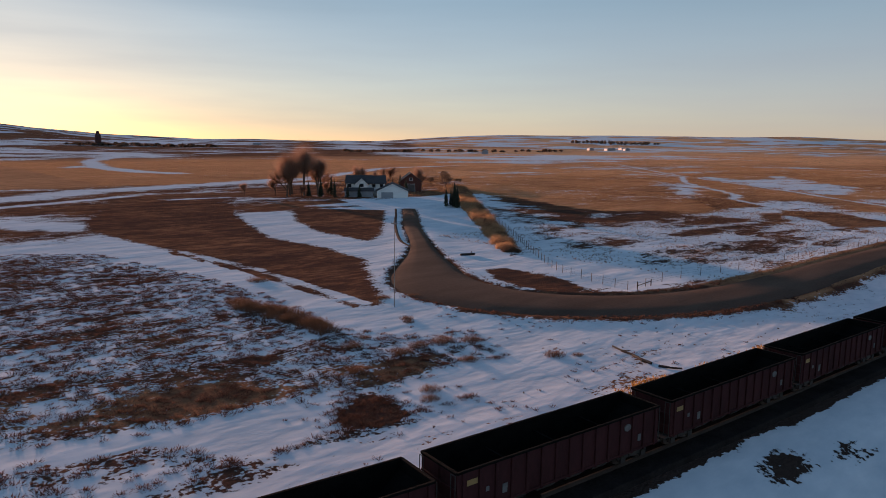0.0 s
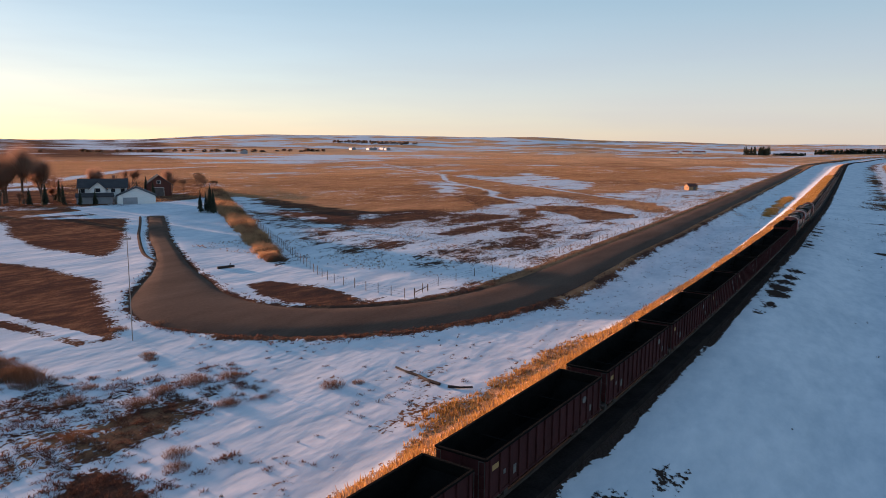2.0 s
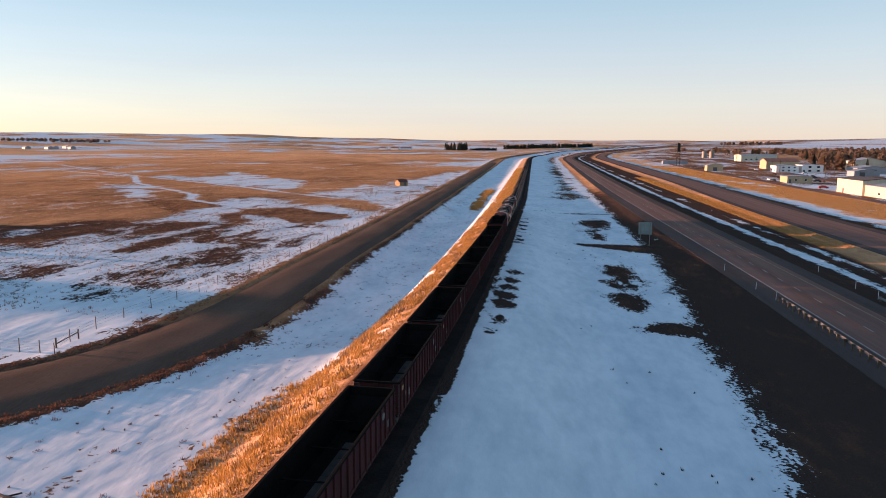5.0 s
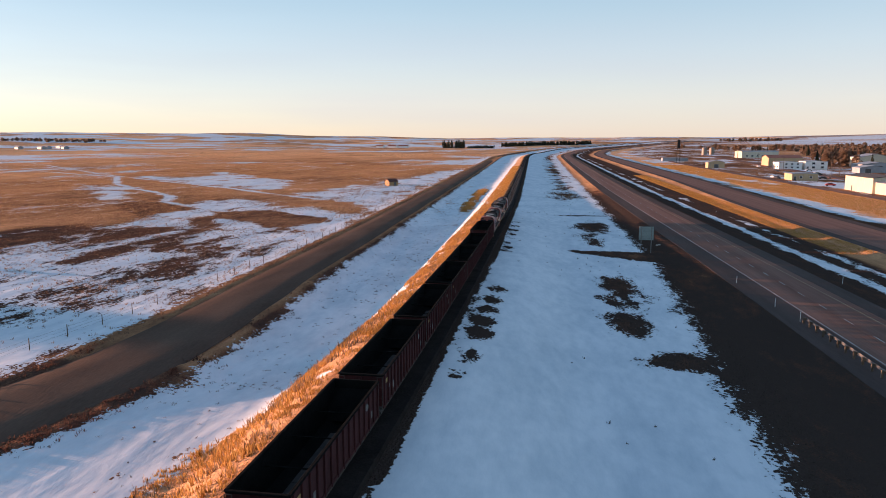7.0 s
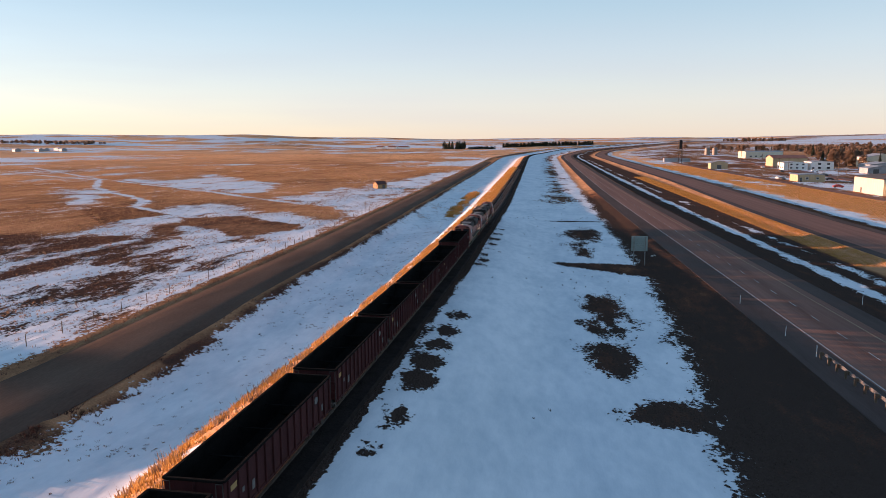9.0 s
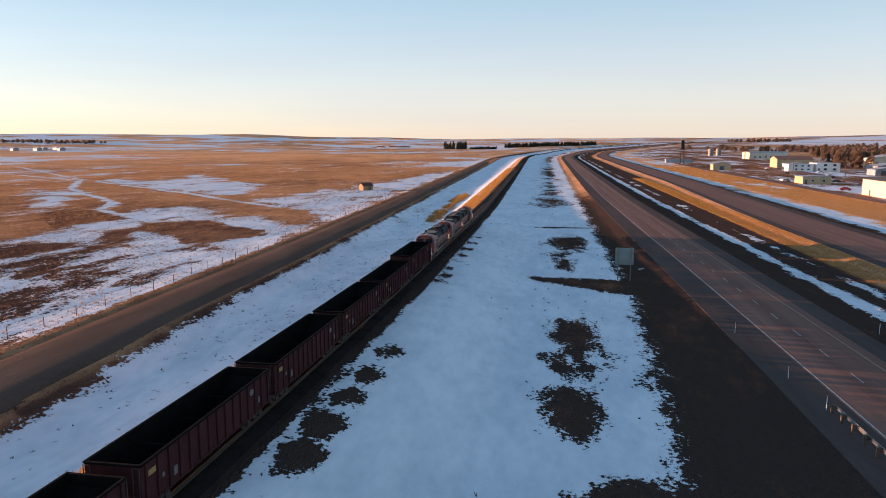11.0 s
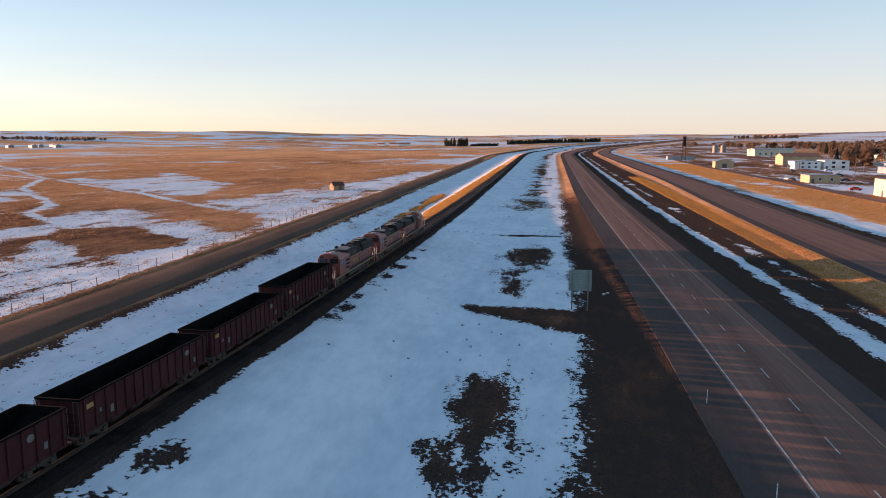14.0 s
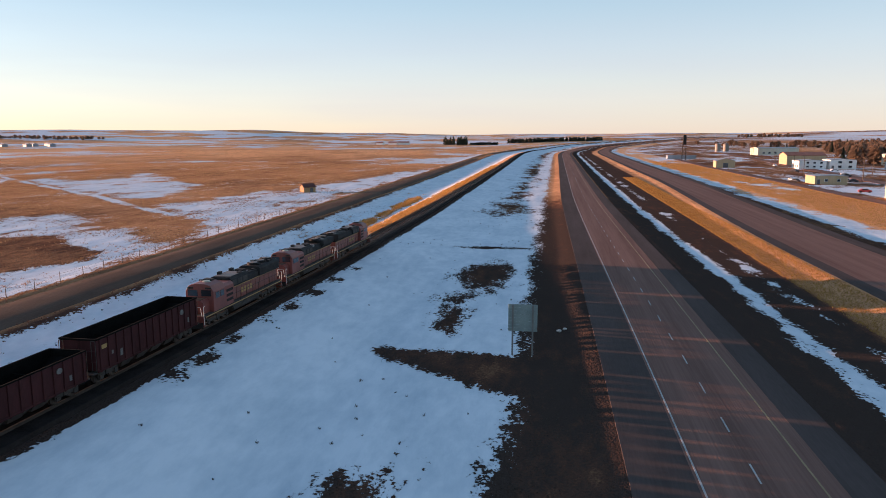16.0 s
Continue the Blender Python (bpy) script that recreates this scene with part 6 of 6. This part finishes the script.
for x, y, yaw, L in ((1345, 1050, 50, 30), (1372, 1020, 50, 34), (1420, 1045, 50, 40), (1478, 1056, 52, 30), (1395, 985, 50, 24), (860, 900, 40, 14), (1000, 2080, 30, 30)):
    far_shed(x, y, yaw, L, 10, 4.5, M_GREYWALL, M_GREYWALL, "long grey farm building far out on the plain")
for x, y, yaw, L in ((1771, 371, 80, 22), (1740, 395, 80, 18), (1700, 330, 85, 26)):
    far_shed(x, y, yaw, L, 11, 5.0, M_WHITEWALL, M_ROOFRED, "white farm building with a red roof far off")
elev = thing("grain_elevator", stand(452, 1752, 20), "tall dark wooden grain elevator far off", "grain elevator")
house_block(elev, 9, 9, 22, 4, M_BARN, M_ROOF, eave=0.3)
house_block(elev, 5, 5, 30, 2, M_BARN, M_ROOF, eave=0.3)

# ---- grass and weeds ----
def tufts(name, label, mat, picks, blades, tall, seed, wide=0.45):
    """Loose blades in clumps at the picked places."""
    rng = np.random.default_rng(seed)
    x, y, z = picks
    n = len(x)
    sc = rng.uniform(0.6, 1.25, (n, 1)) * tall
    r = rng.uniform(0, 1, (n, blades)) * sc * wide
    a = rng.uniform(0, 6.283, (n, blades))
    bx, by = x[:, None] + r * np.cos(a), y[:, None] + r * np.sin(a)
    h = sc * rng.uniform(0.5, 1.1, (n, blades))
    tx, ty = bx + (r * np.cos(a) * 0.8 + rng.normal(0, 0.22, (n, blades)) * h), by + (r * np.sin(a) * 0.8 + rng.normal(0, 0.22, (n, blades)) * h)
    b = rng.uniform(0, 3.14, (n, blades))
    w = 0.03 + 0.04 * sc
    zz = np.repeat(z[:, None], blades, 1)
    v = np.stack([np.stack([bx - w * np.cos(b), by - w * np.sin(b), zz - 0.06], -1), np.stack([bx + w * np.cos(b), by + w * np.sin(b), zz - 0.06], -1), np.stack([tx, ty, zz + h], -1)], 2).reshape(-1, 3)
    me = bpy.data.meshes.new(name)
    me.from_pydata(v.tolist(), [], np.arange(len(v)).reshape(-1, 3).tolist())
    me.materials.append(mat)
    return tagged(new(name, me), label, "grass", kind="stuff")


def strewn(n, x0, x1, y0, y1, seed, keep):
    rng = np.random.default_rng(seed)
    x, y = rng.uniform(x0, x1, n), rng.uniform(y0, y1, n)
    snow, tone = cover(x[None], y[None])
    k = keep(x, y, snow[0], tone[0], rng.uniform(0, 1, n))
    x, y = x[k], y[k]
    return x, y, height(x[None], y[None])[0]


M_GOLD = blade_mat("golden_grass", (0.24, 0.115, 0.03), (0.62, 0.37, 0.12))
M_DULL = blade_mat("dull_shaded_winter_grass", (0.045, 0.035, 0.03), (0.11, 0.088, 0.07))
M_BUFF = blade_mat("buff_field_grass", (0.2, 0.12, 0.05), (0.45, 0.3, 0.14))

M_PALEGRASS = blade_mat("pale_field_grass", (0.15, 0.1, 0.068), (0.36, 0.25, 0.165))
M_RUST = blade_mat("rusty_marsh_grass", (0.07, 0.037, 0.03), (0.21, 0.11, 0.075), 0.3)
M_FIELD = blade_mat("golden_prairie_grass", (0.2, 0.118, 0.058), (0.64, 0.4, 0.2))
M_BUFFDARK = blade_mat("matted_brown_grass", (0.09, 0.058, 0.042), (0.24, 0.155, 0.1), 0.45)
bank = lambda x, y: (y - track_y(x))
clump = lambda x, y, k, seed: value_noise(x / k, y / k, seed, 3)
tufts("bank_grass", "golden dry grass on the railway bank", M_GOLD, strewn(56000, 30, 270, 20, 40, 1, lambda x, y, s, t, u: (bank(x, y) > bench(x)) & (bank(x, y) < 15) & (s < -0.05 + 0.3 * u) & (clump(x, y, 2.2, 71) > -0.22 + 0.35 * u)), 5, 0.42, 1)
tufts("bank_grass", "tall tawny clumps on the railway bank", M_PALEGRASS, strewn(9000, 30, 270, 20, 40, 12, lambda x, y, s, t, u: (bank(x, y) > bench(x) + 0.3) & (bank(x, y) < 14) & (s < 0) & (clump(x, y, 1.6, 73) > 0.08)), 7, 0.62, 12)
tufts("bank_grass", "golden dry grass farther along the bank", M_GOLD, strewn(26000, 270, 600, 20, 40, 2, lambda x, y, s, t, u: (bank(x, y) > bench(x)) & (bank(x, y) < 19) & (s < 0.1 + 0.3 * (u - 0.5))), 5, 0.55, 2)
tufts("marsh_grass", "rusty hummocks of marsh weeds poking through snow", M_RUST, strewn(11500, -8, 60, 43, 165, 3, lambda x, y, s, t, u: (inside(x, y, MARSH) > -3) & (s < 0.75) & (u < 0.85 - 0.6 * s)), 46, 0.2, 3, 2.3)
tufts("field_grass", "dark matted tufts in the bare field patches", M_BUFFDARK, strewn(22000, 95, 260, 55, 125, 4, lambda x, y, s, t, u: (off_road(x, y) > 1) & (s < 0) & (u < 0.6)), 5, 0.26, 4)
tufts("field_grass", "pale tufts standing in the field snow", M_PALEGRASS, strewn(60000, 104, 380, 57, 125, 14, lambda x, y, s, t, u: (off_road(x, y) > 3) & (s > -0.3) & (u < 0.16 + 0.8 * clump(x, y, 9, 75))), 7, 0.3, 14, 0.7)
tufts("verge_grass", "brown dry grass along the gravel road", M_RUST, strewn(24000, 50, 330, 40, 108, 5, lambda x, y, s, t, u: (off_road(x, y) > 0.1) & (off_road(x, y) < 1.4 + u) & (u < 0.7)), 5, 0.26, 5)
# blades coloured as dark as the shaded verge below them
tufts("ditch_grass", "dull grass coloured dark as in shade between snow and highway", M_DULL, strewn(42000, 80, 330, -19, 8, 6, lambda x, y, s, t, u: (s < -0.1 + 0.4 * u) & (s > -0.9 - u) & (u < 0.75)), 5, 0.11, 6)
tufts("stray_weeds", "small dark weeds scattered over the snow", M_DULL, strewn(26000, 30, 330, -12, 46, 7, lambda x, y, s, t, u: (u < 0.004 + 0.2 * np.maximum(0, clump(x, y, 8, 77))) & (s > 0) & (np.abs(bank(x, y)) > 5)), 11, 0.2, 7)
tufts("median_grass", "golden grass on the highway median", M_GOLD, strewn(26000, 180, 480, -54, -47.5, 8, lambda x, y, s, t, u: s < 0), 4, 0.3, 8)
tufts("roadside_grass", "golden grass beyond the far carriageway", M_GOLD, strewn(40000, 240, 700, -113, -87, 9, lambda x, y, s, t, u: (s < 0.1) & ((y > -112) | (x > 760))), 4, 0.36, 9)
tufts("marsh_grass", "rusty weeds strewn round the marsh edge", M_RUST, strewn(26000, 25, 76, 36, 68, 21, lambda x, y, s, t, u: (off_road(x, y) > 1) & (bank(x, y) > 11) & (s > -0.2) & (u < 0.003 + 0.09 * np.maximum(0, clump(x, y, 7, 79)))), 30, 0.15, 21, 1.8)
tufts("prairie_grass", "golden prairie grass over the open field", M_FIELD, strewn(150000, 170, 640, 62, 330, 22, lambda x, y, s, t, u: (off_road(x, y) > 3) & (s < 0.05 + 0.3 * (u - 0.5)) & (inside(x, y, NORTH_SNOW) < 14) & (t > 0.2) & (clump(x, y, 14, 81) > -0.3 + 0.35 * u)), 4, 0.32, 22)
tufts("prairie_grass", "golden prairie grass farther out on the plain", M_FIELD, strewn(60000, 420, 1150, 70, 640, 23, lambda x, y, s, t, u: (off_road(x, y) > 3) & (s < 0.05 + 0.3 * (u - 0.5)) & ((x > 640) | (y > 330) | (u < 0.25)) & (clump(x, y, 24, 83) > -0.3 + 0.35 * u)), 4, 0.7, 23)
tufts("prairie_grass", "golden prairie grass beyond the farm", M_FIELD, strewn(26000, 90, 430, 330, 700, 24, lambda x, y, s, t, u: (s < 0.05) & (t > 0.4)), 4, 0.6, 24)
tufts("rubble_weeds", "rusty weeds on a bare patch by the track", M_RUST, strewn(600, 27, 36, 41, 50, 25, lambda x, y, s, t, u: (s < 0.3) & (u < 0.8)), 10, 0.2, 25, 1.2)
tufts("verge_weeds", "dark brown weeds on the outer verge of the bend", M_RUST, strewn(9000, 50, 104, 38, 76, 26, lambda x, y, s, t, u: (off_road(x, y) > 0.1) & (off_road(x, y) < 1.2 + 2.6 * u * smooth(76, 60, y)) & (x < 104) & (clump(x, y, 2.4, 93) > -0.06) & ((y < 56) | (x < 64))), 9, 0.24, 26, 1.0)
tufts("stray_weeds", "small brown weeds in the snow beside the gravel road", M_BUFFDARK, strewn(16000, 84, 330, 27, 47, 27, lambda x, y, s, t, u: (bank(x, y) > 9) & (off_road(x, y) > 0.8) & (u < 0.03 + 0.5 * np.maximum(0, clump(x, y, 4, 95)))), 14, 0.11, 27, 1.6)
